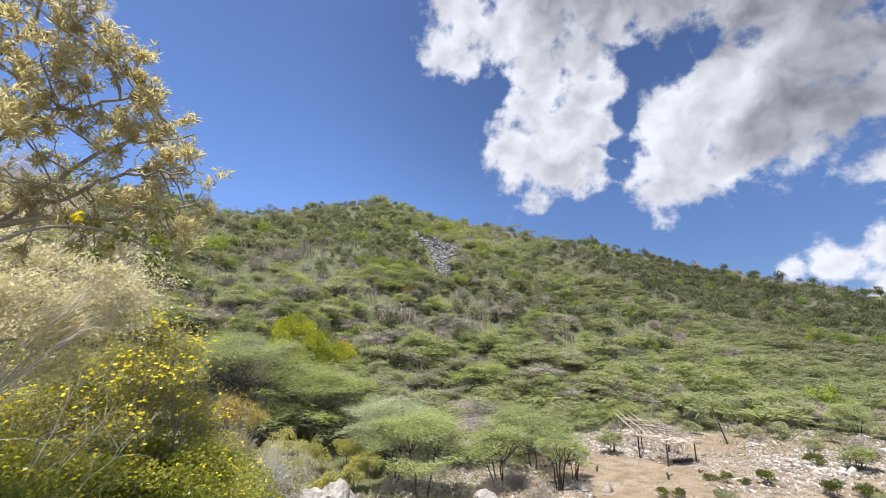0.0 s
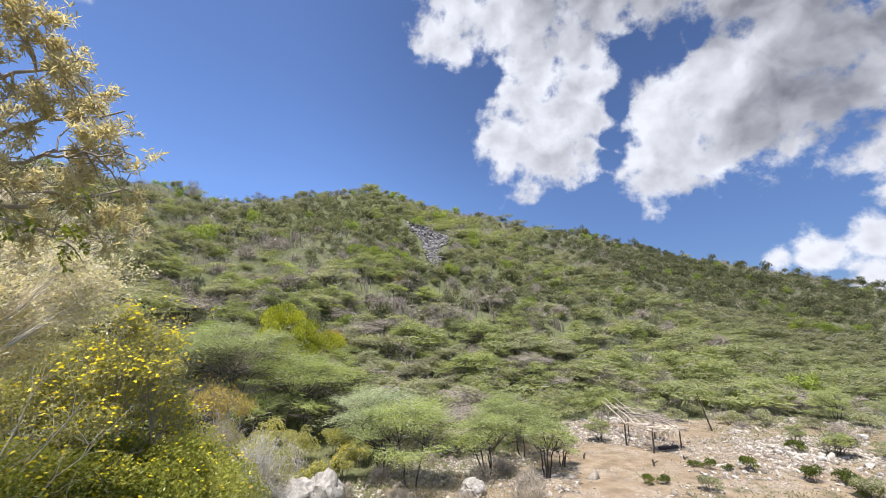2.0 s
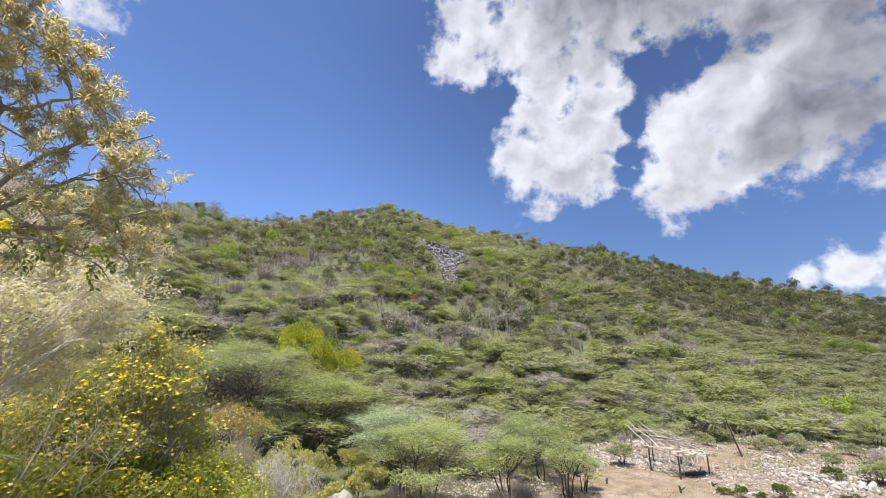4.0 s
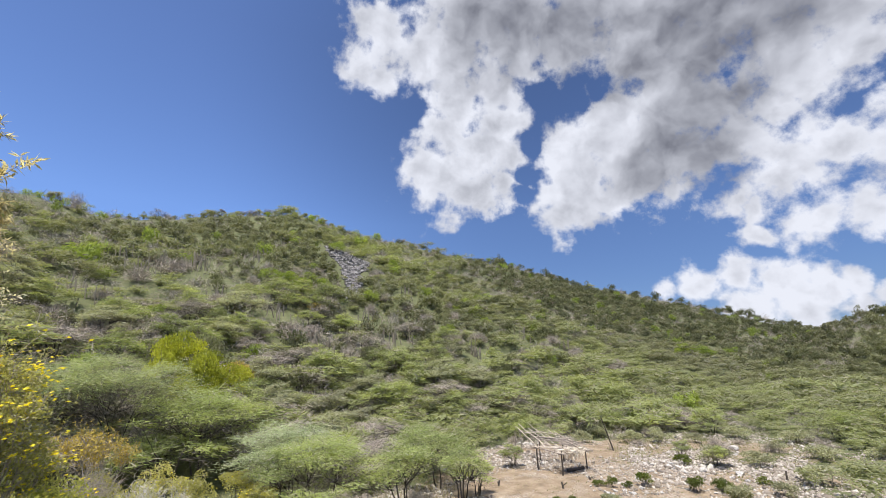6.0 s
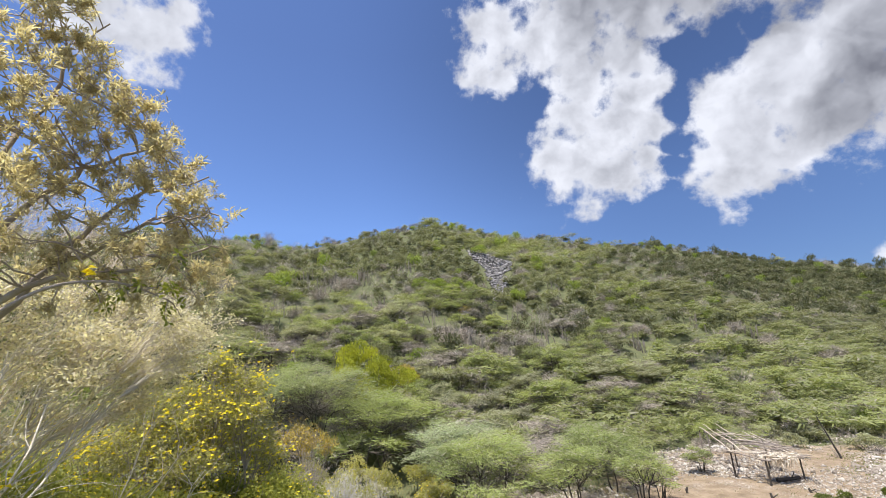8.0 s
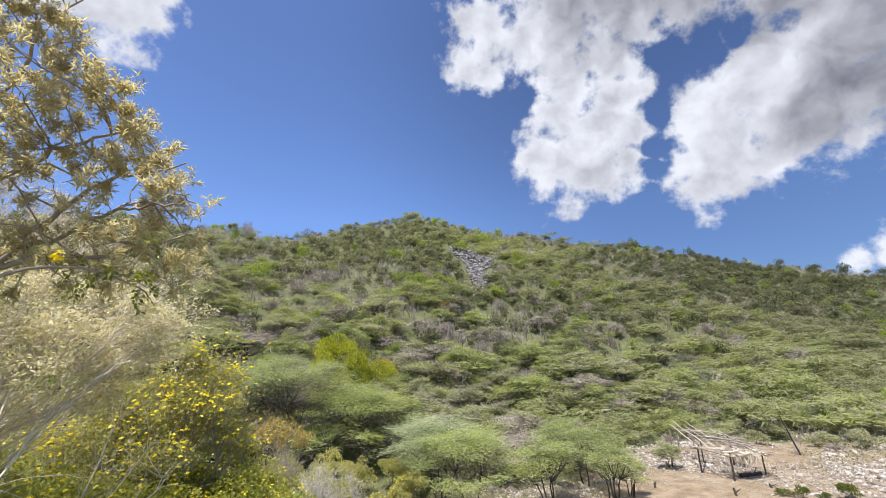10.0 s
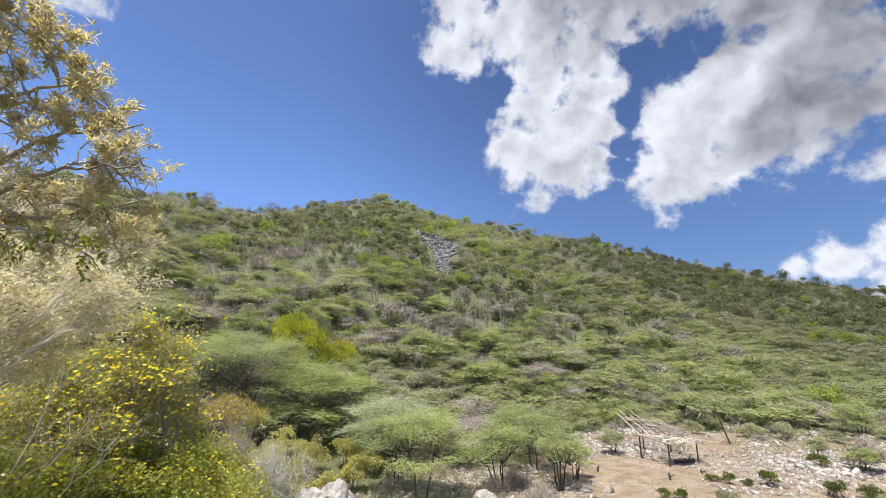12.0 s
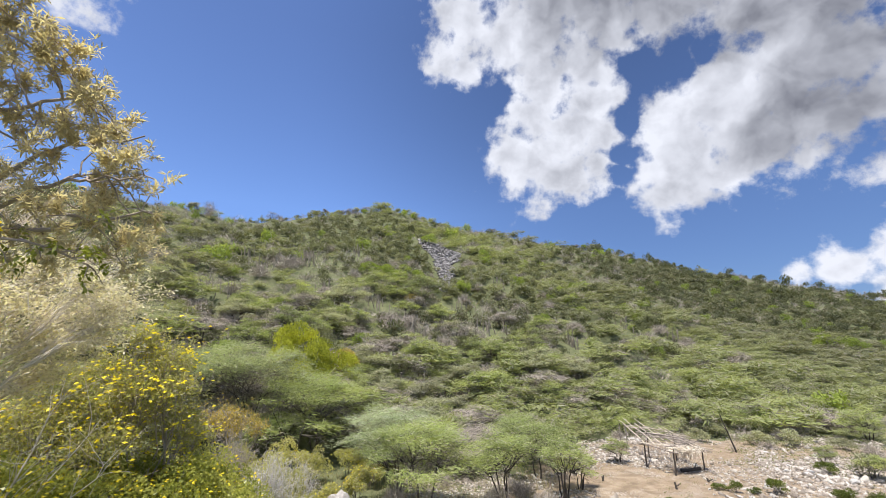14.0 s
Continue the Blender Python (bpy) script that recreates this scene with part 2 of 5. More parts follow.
def ground_material():
    m, t, out = material("soil")
    at = t.add("ShaderNodeTexCoord").outputs["Object"]
    bare = t.add("ShaderNodeAttribute")
    bare.attribute_name = "bare"
    big, mid, fine = t.noise(at, 0.16, 5, 0.6), t.noise(at, 1.1, 6, 0.62), t.noise(at, 9.0, 5, 0.65)
    soil = t.ramp(mid, [(0.3, (0.165, 0.122, 0.08)), (0.52, (0.27, 0.202, 0.135)), (0.72, (0.36, 0.285, 0.20))])
    soil = t.mix(t.span(fine, 0.55, 0.75, 0, 0.45), soil, (0.46, 0.41, 0.355))
    soil = t.mix(t.span(fine, 0.28, 0.42, 0.5, 0.0), soil, (0.16, 0.12, 0.08))
    cells = t.add("ShaderNodeTexVoronoi")
    t.put(cells.inputs["Vector"], at)
    cells.inputs["Scale"].default_value = 7.5
    small = t.add("ShaderNodeTexVoronoi")
    t.put(small.inputs["Vector"], at)
    small.inputs["Scale"].default_value = 19.0
    patch = t.noise(at, 0.42, 5, 0.65)
    for stone, lo in ((cells, 0.54), (small, 0.47)):
        pale = t.ramp(t.math("MULTIPLY", stone.outputs["Color"], 1.0), [(0.1, (0.15, 0.12, 0.095)), (0.5, (0.36, 0.31, 0.26)), (0.9, (0.64, 0.60, 0.55))])
        show = t.math("MULTIPLY", t.span(patch, lo, lo + 0.1), t.span(stone.outputs["Distance"], 0.30, 0.44, 1.0, 0.0))
        soil = t.mix(show, soil, pale)
    grass = t.ramp(mid, [(0.3, (0.075, 0.082, 0.038)), (0.5, (0.115, 0.124, 0.06)), (0.7, (0.165, 0.163, 0.088))])
    grass = t.mix(t.span(fine, 0.5, 0.7, 0, 0.6), grass, (0.12, 0.15, 0.055))
    f = t.math("ADD", bare.outputs["Fac"], t.math("MULTIPLY_ADD", mid, 1.1, -0.55))
    f = t.math("ADD", f, t.math("MULTIPLY_ADD", big, 1.2, -0.6))
    col = t.mix(t.span(f, 0.35, 0.6), grass, soil)
    h = t.math("ADD", mid, t.math("MULTIPLY", fine, 0.35))
    h = t.math("ADD", h, t.math("MULTIPLY", t.math("MULTIPLY", cells.outputs["Distance"], t.span(patch, 0.54, 0.64)), -0.5))
    t.links.new(principled(t, col, 0.95, h, 0.12, 0.8), out.inputs[0])
    return m


SOIL = ground_material()
LIMESTONE = stone_material("limestone", (0.17, 0.15, 0.13), (0.42, 0.39, 0.355), (0.72, 0.70, 0.66))
RUBBLE = stone_material("rubble_stone", (0.14, 0.115, 0.09), (0.31, 0.265, 0.22), (0.63, 0.585, 0.52))
SCREE = stone_material("scree", (0.05, 0.046, 0.045), (0.165, 0.155, 0.152), (0.42, 0.40, 0.39), 2.0)
BARK_GREY = bark_material("bark_grey", (0.06, 0.05, 0.045), (0.24, 0.21, 0.18))
BARK_DARK = bark_material("bark_dark", (0.025, 0.02, 0.018), (0.10, 0.085, 0.07))
BARK_PALE = bark_material("bark_pale", (0.20, 0.15, 0.11), (0.50, 0.42, 0.34))
BARK_BROWN = bark_material("bark_brown", (0.15, 0.115, 0.095), (0.46, 0.38, 0.315))
TWIG_GREY = bark_material("twig_grey", (0.205, 0.172, 0.14), (0.51, 0.447, 0.375))
TWIG_ROSE = bark_material("twig_rose", (0.46, 0.38, 0.30), (0.78, 0.68, 0.57))
TWIG_PALE = bark_material("twig_pale", (0.36, 0.32, 0.28), (0.70, 0.66, 0.60))
TWIG_STRAW = bark_material("twig_straw", (0.46, 0.39, 0.30), (0.80, 0.72, 0.60))
PALE = (0.43, 0.40, 0.33)
LEAF_ACACIA = leaf_material("leaf_acacia", (0.185, 0.212, 0.10), (0.315, 0.365, 0.135), (0.44, 0.48, 0.165), 0.44, dry=PALE)
LEAF_THORN = leaf_material("leaf_thorn", (0.21, 0.245, 0.11), (0.34, 0.40, 0.15), (0.475, 0.53, 0.19), 0.46, dry=(0.52, 0.49, 0.41))
LEAF_BLEACHED = leaf_material("leaf_bleached", (0.33, 0.38, 0.23), (0.47, 0.53, 0.33), (0.64, 0.67, 0.50), 0.45, dry=(0.66, 0.64, 0.55))
LEAF_COMBED = leaf_material("leaf_combed", (0.22, 0.245, 0.14), (0.35, 0.40, 0.195), (0.49, 0.54, 0.26), 0.45, dry=(0.50, 0.47, 0.39))
LEAF_DUSTY = leaf_material("leaf_dusty", (0.23, 0.225, 0.155), (0.34, 0.345, 0.22), (0.45, 0.46, 0.285), 0.42, dry=PALE)
LEAF_SCRUB = leaf_material("leaf_scrub", (0.15, 0.152, 0.094), (0.205, 0.216, 0.114), (0.275, 0.29, 0.135), 0.46, dry=(0.33, 0.30, 0.24))
LEAF_BRIGHT = leaf_material("leaf_bright", (0.19, 0.245, 0.06), (0.28, 0.345, 0.078), (0.38, 0.44, 0.095), 0.5)
LEAF_GOLD = leaf_material("leaf_gold", (0.23, 0.255, 0.042), (0.45, 0.465, 0.06), (0.66, 0.62, 0.08), 0.5)
LEAF_SLOPE = leaf_material("leaf_slope", (0.21, 0.215, 0.122), (0.305, 0.333, 0.15), (0.40, 0.432, 0.168), 0.44, dry=(0.38, 0.355, 0.29))
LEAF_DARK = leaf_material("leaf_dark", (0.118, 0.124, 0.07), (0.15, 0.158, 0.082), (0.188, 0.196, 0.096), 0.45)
LEAF_OLIVE = leaf_material("leaf_olive", (0.43, 0.36, 0.25), (0.62, 0.535, 0.405), (0.79, 0.71, 0.575), 0.6, 0.42)
LEAF_STRAW = leaf_material("leaf_straw", (0.44, 0.39, 0.28), (0.70, 0.64, 0.51), (0.88, 0.83, 0.72), 0.5, 0.6)
LEAF_GLOSSY = leaf_material("leaf_glossy", (0.10, 0.125, 0.032), (0.28, 0.30, 0.066), (0.55, 0.53, 0.15), 0.50, 0.33)
LEAF_DEEP = leaf_material("leaf_deep", (0.07, 0.09, 0.022), (0.125, 0.155, 0.032), (0.20, 0.225, 0.05), 0.35, 0.4)
LEAF_SHRUB = leaf_material("leaf_shrub", (0.29, 0.283, 0.115), (0.46, 0.445, 0.17), (0.64, 0.60, 0.27), 0.55, 0.5, dry=PALE)
LEAF_RUST = leaf_material("leaf_rust", (0.30, 0.26, 0.10), (0.48, 0.37, 0.10), (0.66, 0.49, 0.10))
GRASS_DRY = leaf_material("grass_dry", (0.24, 0.20, 0.12), (0.34, 0.30, 0.18), (0.46, 0.42, 0.27), 0.3)
GRASS_GREEN = leaf_material("grass_green", (0.125, 0.14, 0.06), (0.19, 0.207, 0.086), (0.27, 0.27, 0.125), 0.4)
PETAL = leaf_material("petal", (0.86, 0.66, 0.03), (0.91, 0.77, 0.05), (0.94, 0.83, 0.11), 0.35)
CACTUS_SKIN = bark_material("cactus_skin", (0.11, 0.096, 0.072), (0.31, 0.272, 0.21), 5.0)

# ---- the lie of the land: valley floor, roadside bank and two hills ----
A_TAB = np.array([-180, -100, -60, -44, -35, -29, -26, -19, -14, -8, -5, -2, 4, 13, 22, 30, 37, 44, 49, 53, 60, 75, 110, 180.0])
RIDGE_EL = np.array([3, 8, 14, 16.4, 16.9, 15.9, 16.2, 18.1, 18.7, 19.2, 18.6, 17.6, 16.5, 14.45, 12.35, 9.5, 7.45, 5.65, 3.7, 2.5, 1.0, 0.5, 0.5, 2.0])
RIDGE_R = np.array([140, 120, 110, 112, 115, 120, 122, 128, 130, 134, 135, 138, 142, 150, 165, 180, 195, 215, 230, 240, 250, 250, 220, 150.0])
FOOT_R = np.array([60, 44, 30, 30, 30, 31, 31, 32, 33, 34, 35, 36, 38, 41, 47, 56, 68, 90, 112, 130, 150, 160, 130, 80.0])
B_TAB = np.array([-180, 46, 50, 54.5, 59, 63, 67, 71, 80, 100, 130, 180.0])
SPUR_EL = np.array([0, 0, 1.5, 3.4, 4.1, 5.4, 5.7, 4.7, 4.2, 3.5, 0, 0.0])


def smooth_table(keys, values, width=2.5):
    a = np.arange(-180, 181, 0.5)
    v = np.interp(a, keys, values)
    k = np.exp(-0.5 * (np.arange(-15, 16) * 0.5 / width) ** 2)
    return a, np.convolve(np.pad(v, 15, mode="edge"), k / k.sum(), mode="valid")


T_EL, T_RR, T_RB, T_SP = (smooth_table(A_TAB, RIDGE_EL, 1.2), smooth_table(A_TAB, RIDGE_R), smooth_table(A_TAB, FOOT_R),
                          smooth_table(B_TAB, SPUR_EL, 1.2))


def lumps(x, y):
    """Gentle lumps, about a metre high."""
    return (0.45 * np.sin(x / 9.1 + 1.3) * np.sin(y / 7.7 + 0.4) + 0.35 * np.sin(x / 4.3 - y / 6.1 + 2.0)
            + 0.2 * np.sin(x / 2.3 + y / 3.1) * np.sin(y / 2.1 - x / 4.7))


def land(x, y):
    x, y = np.asarray(x, float), np.asarray(y, float)
    r, az = np.hypot(x, y) + 1e-9, np.degrees(np.arctan2(x, y))
    rr, rb = np.interp(az, *T_RR), np.interp(az, *T_RB)
    top = EYE + rr * np.tan(np.radians(np.interp(az, *T_EL)))
    u = np.clip((r - rb) / (rr - rb), 0, 3)
    steep = 1.12 + 0.4 * np.clip((az - 20) / 30, 0, 1)
    z = top * np.where(u < 1, u**steep, np.maximum(0, 1 - 0.45 * np.clip(u - 1, 0, None) ** 1.5))
    sp = np.interp(az, *T_SP)
    top2 = np.where(sp > 0.3, EYE * np.clip(sp / 2, 0, 1) + 225 * np.tan(np.radians(sp)), 0)
    v = np.clip((r - 135) / 90, 0, 3)
    z = np.maximum(z, top2 * np.where(v < 1, v**0.9, np.maximum(0, 1 - 0.5 * np.clip(v - 1, 0, None) ** 1.5)))
    z = z * np.exp(-np.clip(r - 400, 0, None) / 300)
    z = z + lumps(x, y) * np.clip((r - 22) / 40, 0, 1) * (0.35 + 0.65 * np.clip(u * 3, 0, 1)) * np.exp(-np.clip(r - 300, 0, None) / 200)
    reach = 9.5 + 6.5 * np.clip((-x - 0.5) / 3, 0, 1)
    bank = 5.6 * np.clip(1 - (y - 1.5) / reach, 0, 1) ** 1.15 * np.exp(-np.clip(r - 60, 0, None) / 60)
    return z + np.where(y < 1.5, 5.6 * np.exp(-np.clip(r - 60, 0, None) / 60), bank)


def bareness(x, y):
    """1 on the trodden clearing, 0 in the scrub."""
    x, y = np.asarray(x, float), np.asarray(y, float)
    r, az = np.hypot(x, y), np.degrees(np.arctan2(x, y))
    far = np.interp(az, [-12, 2, 8, 12, 15, 22, 33, 45, 60, 75], [26, 28, 33, 40, 45, 48, 53, 56, 50, 40])
    side = np.clip((az + 15) / 8, 0, 1)
    b = np.clip((far - r) / 9, 0, 1) * side * np.clip((r - 14) / 6, 0, 1)
    b = b * np.interp(az, [20, 38, 50, 62, 80], [1, 0.75, 0.42, 0.28, 0.22])
    path = np.exp(-(((r - 70) / 9) ** 4 + (np.radians(az - 58.4 - (r - 70) * .05) * r / 2.2) ** 2))
    return np.clip(np.maximum(b, path), 0, 1)


def spot(az, r, lift=0.0):
    """A place on the ground, by heading from +y and distance from the lookout."""
    x, y = r * math.sin(radians(az)), r * math.cos(radians(az))
    return Vector((x, y, float(land(x, y)) + lift))


def aloft(az, el, r):
    """A place in the air: heading, height angle and level distance from the lookout."""
    return Vector((r * math.sin(radians(az)), r * math.cos(radians(az)), EYE + r * math.tan(radians(el))))


# ---- meshes from arrays ----
def mesh_of(name, verts, faces, mat, tint=None, smooth=False):
    """One mesh; faces is an array of rows of three or four."""
    verts, faces = np.asarray(verts, np.float32), np.asarray(faces, np.int32)
    me = bpy.data.meshes.new(name)
    n, k = faces.shape
    me.vertices.add(len(verts))
    me.vertices.foreach_set("co", verts.ravel())
    me.loops.add(n * k)
    me.loops.foreach_set("vertex_index", faces.ravel())
    me.polygons.add(n)
    me.polygons.foreach_set("loop_start", np.arange(0, n * k, k, dtype=np.int32))
    if smooth:
        me.polygons.foreach_set("use_smooth", np.ones(n, bool))
    if tint is not None:
        me.attributes.new("tint", "FLOAT", "POINT").data.foreach_set("value", np.asarray(tint, np.float32))
    me.update(calc_edges=True)
    me.materials.append(mat)
    return me


def thing(name, label, category, at=(0, 0, 0), group="", turn=0.0, size=1.0):
    ob = new(name)
    ob.matrix_basis = Matrix.Translation(at) @ Matrix.Rotation(radians(turn), 4, "Z") @ Matrix.Scale(size, 4)
    return tagged(ob, label, category, group)


def piece(name, me, parent, label=""):
    ob = new(name, me)
    ob.parent = parent
    if label:
        tagged(ob, label)
    return ob


def tube(points, radii, sides=5):
    """A tapered, bent tube."""
    p, radii = np.asarray(points, float), np.asarray(radii, float)
    d = np.gradient(p, axis=0)
    d /= np.linalg.norm(d, axis=1)[:, None] + 1e-9
    ref = np.where(np.abs(d[:, 2:3]) > 0.9, [[1.0, 0, 0]], [[0, 0, 1.0]])
    s = np.cross(d, ref)
    s /= np.linalg.norm(s, axis=1)[:, None] + 1e-9
    q = np.cross(d, s)
    a = np.arange(sides) * 2 * np.pi / sides
    v = p[:, None] + radii[:, None, None] * (np.cos(a)[None, :, None] * s[:, None] + np.sin(a)[None, :, None] * q[:, None])
    n = len(p)
    i, j = np.meshgrid(np.arange(n - 1), np.arange(sides), indexing="ij")
    k = (j + 1) % sides
    f = np.stack([i * sides + j, i * sides + k, (i + 1) * sides + k, (i + 1) * sides + j], -1).reshape(-1, 4)
    return v.reshape(-1, 3), f


def joined(parts):
    vs, fs, n = [], [], 0
    for v, f in parts:
        vs.append(v)
        fs.append(f + n)
        n += len(v)
    return np.concatenate(vs), np.concatenate(fs)


def bent(rng, a, b, sag=0.12, n=6, lift=0.0):
    """A crooked line from a to b."""
    a, b = np.asarray(a, float), np.asarray(b, float)
    t = np.linspace(0, 1, n)[:, None]
    length = np.linalg.norm(b - a)
    kink = np.cumsum(rng.normal(0, sag * length / n, (n, 3)), axis=0)
    kink -= t * kink[-1]
    kink[0] = 0
    arch = np.sin(t * np.pi) * np.array([[0, 0, lift * length]])
    return a + (b - a) * t + kink + arch


def unit(v):
    return v / (np.linalg.norm(v, axis=-1, keepdims=True) + 1e-9)


def leaves(rng, at, along, length, width, droop=0.0):
    """Pointed leaves, four corners each: centres, directions and sizes as arrays. Each leaf is folded a little."""
    n = len(at)
    along = unit(along + np.array([0, 0, -droop]))
    side = unit(np.cross(along, rng.normal(0, 1, (n, 3)) * 0.7 + np.array([0, 0, 1.0])))
    up = np.cross(side, along)
    length, width = np.broadcast_to(length, n)[:, None], np.broadcast_to(width, n)[:, None]
    v = np.stack([at - along * length * 0.5, at + side * width * 0.5 + up * width * 0.15,
                  at + along * length * 0.5, at - side * width * 0.5 + up * width * 0.15], 1)
    return v.reshape(-1, 3), np.arange(n * 4).reshape(-1, 4)


def strands(rng, at, along, length, width, face=None, loose=0.8):
    """Thin tapering sprays, three corners each; face: the way that they turn their flat side, more or less."""
    n = len(at)
    along = unit(along)
    side = unit(np.cross(along, rng.normal(0, 1, (n, 3)) * loose + (np.array([0, 0, 1.0]) if face is None else face)))
    length, width = np.broadcast_to(length, n)[:, None], np.broadcast_to(width, n)[:, None]
    v = np.stack([at - along * length * 0.5 - side * width * 0.5, at - along * length * 0.4 + side * width * 0.5, at + along * length * 0.5], 1)
    return v.reshape(-1, 3), np.arange(n * 3).reshape(-1, 3)


def pads(rng, n, blobs, flat=0.5, shell=0.35):
    """Points in a crown of several blobs (centre, radii), most of them near the blobs' outsides, with the way outwards."""
    c = np.array([b[0] for b in blobs], float)
    s = np.array([b[1] for b in blobs], float)
    weight = s.prod(1) ** (2 / 3)
    i = rng.choice(len(blobs), n, p=weight / weight.sum())
    d = unit(rng.normal(0, 1, (n, 3)))
    d[:, 2] = np.where(rng.random(n) < flat, np.abs(d[:, 2]), d[:, 2])
    return c[i] + d * s[i] * (1 - shell * rng.random((n, 1)) ** 1.5), d, i


def branching(rng, base, aims, radius, twigs=5, spread=0.5, fork=0.35, limb_lift=0.08, sweep=(0, 0, 0)):
    """Limbs from the base towards the aims, each with side branches; returns tubes and the branch ends with their directions."""
    parts, ends, ways = [], [], []
    for aim in aims:
        line = bent(rng, base, aim, 0.18, 8, limb_lift)
        parts.append(tube(line, np.linspace(radius, radius * 0.28, 8), 6))
        length = np.linalg.norm(np.subtract(aim, base))
        for _ in range(twigs):
            k = rng.integers(3, 8)
            way = unit(unit(line[k] - line[k - 1]) + rng.normal(0, spread, 3) + np.array([0, 0, 0.15]) + np.array(sweep))
            tip = line[k] + way * length * fork * rng.uniform(0.6, 1.2)
            sub = bent(rng, line[k], tip, 0.2, 5, 0.05)
            parts.append(tube(sub, np.linspace(radius * 0.26, radius * 0.09, 5), 4))
            for _ in range(3):
                m = rng.integers(1, 5)
                way2 = unit(way + rng.normal(0, spread * 1.1, 3) + np.array(sweep))
                tip2 = sub[m] + way2 * length * fork * rng.uniform(0.25, 0.6)
                parts.append(tube(bent(rng, sub[m], tip2, 0.2, 4), np.linspace(radius * 0.10, radius * 0.04, 4), 3))
                ends.append(tip2)
                ways.append(way2)
    return parts, np.array(ends), np.array(ways)


# ---- ground ----
def build_ground():
    az = np.concatenate([np.arange(-180, -84, 3.0), np.arange(-84, 90, 0.6), np.arange(90, 180, 3.0)])
    r = np.concatenate([np.arange(0.7, 14, 0.7), 14 * np.exp(np.arange(0, 118) * 0.0232), 14 * np.exp(118 * 0.0232) * np.exp(np.arange(1, 36) * 0.095)])
    r = r[r < 4300]
    a, q = np.meshgrid(np.radians(az), r, indexing="ij")
    x, y = q * np.sin(a), q * np.cos(a)
    z = land(x, y)
    v = np.stack([x, y, z], -1).reshape(-1, 3)
    na, nr = len(az), len(r)
    i, j = np.meshgrid(np.arange(na), np.arange(nr - 1), indexing="ij")
    k = (i + 1) % na
    f = np.stack([i * nr + j, i * nr + j + 1, k * nr + j + 1, k * nr + j], -1).reshape(-1, 4)[:, ::-1]
    hub = len(v)
    v = np.concatenate([v, [[0, 0, float(land(0, 0.01))]]])
    ring = np.arange(na) * nr
    cap = np.stack([np.full(na, hub), ring, np.roll(ring, -1), np.roll(ring, -1)], -1)
    me = mesh_of("ground", v, f, SOIL, smooth=True)
    me.attributes.new("bare", "FLOAT", "POINT").data.foreach_set("value", bareness(v[:, 0], v[:, 1]).astype(np.float32))
    tagged(new("ground", me), "stony tan soil and dry grass of valley and hills", "ground", kind="structure")
    hub_me = mesh_of("ground", v[np.concatenate([[hub], ring])], np.stack([np.zeros(na, int), 1 + np.arange(na), 1 + (np.arange(na) + 1) % na], -1)[:, ::-1], SOIL)
    tagged(new("ground_lookout", hub_me), "trodden soil of the lookout on the bank", "ground", kind="structure")


build_ground()


# clusters of column cacti: heading, distance, stems, height, spread
CACTI = [(-24.6, 79, 9, 4.6, 1.6), (-22.3, 81, 7, 4.0, 1.4), (-19.2, 81, 9, 4.4, 1.0), (-28.8, 69, 11, 3.2, 2.2), (-16.1, 68.5, 9, 3.1, 1.7), (-17.2, 70, 6, 3.1, 1.2),
         (-4.8, 56.5, 13, 3.3, 1.4), (-2.6, 55.5, 8, 2.5, 1.3), (-.6, 54.5, 7, 2.4, 1.0), (4.6, 65, 10, 2.6, 1.7), (15.9, 67, 7, 3.2, 0.8), (6.7, 89, 6, 3.2, 1.2),
         (-10.5, 64, 8, 2.6, 1.8)]
CACTI += [(27, 90, 8, 3.4, 1.5), (-13, 88, 7, 3.2, 1.3), (1, 72, 6, 2.7, 1.3), (22, 84, 6, 3.2, 1.2), (-26.5, 90, 7, 3.8, 1.2), (-8, 58, 7, 2.6, 1.2), (-30.5, 88, 6, 3.4, 1.3)]


# ---- scrub of the hillsides, past counting ----
def scrub_template(rng, kind, n, size):
    """A shrub about 2 m across as leaf corners; size: the leaf's length."""
    if kind == "acacia":
        blobs = [((rng.uniform(-.85, .85), rng.uniform(-.7, .7), rng.uniform(0.45, 1.0)), (rng.uniform(.45, .75), rng.uniform(.35, .6), rng.uniform(.14, .28)))
                 for _ in range(6)]
        p, d, _ = pads(rng, n, blobs, 0.75, 0.6)
        along = unit(d * [.7, .7, 0.3] + rng.normal(0, .45, (n, 3)) * [1.5, 1, 0.5] + [.55, 0, -.12])
        return strands(rng, p, along, rng.uniform(.7, 1.9, n) * size, rng.uniform(.20, .38, n) * size, d * [.6, .6, 1] + [0, 0, .7], .45)[0]
    if kind == "twigs":
        d = unit(rng.normal(0, 1, (n, 3)) * [1, 1, .8] + [0, 0, .35])
        d[:, 2] = np.abs(d[:, 2])
        p = d * rng.uniform(.35, 1.0, (n, 1)) * [1, 1, .95]
        return strands(rng, p, unit(d + rng.normal(0, .5, (n, 3))), rng.uniform(1.4, 3.2, n) * size, rng.uniform(.10, .2, n) * size)[0]
    blobs = [((rng.uniform(-.55, .55), rng.uniform(-.55, .55), rng.uniform(.3, .85)), (rng.uniform(.35, .6), rng.uniform(.35, .6), rng.uniform(.25, .45)))
             for _ in range(6)]
    p, d, _ = pads(rng, n, blobs, 0.6, 0.45)
    along = unit(rng.normal(0, 1, (n, 3)) - d * .3)
    return strands(rng, p, along, rng.uniform(.7, 1.6, n) * size, rng.uniform(.35, .65, n) * size, d + [0, 0, .6], .28)[0]


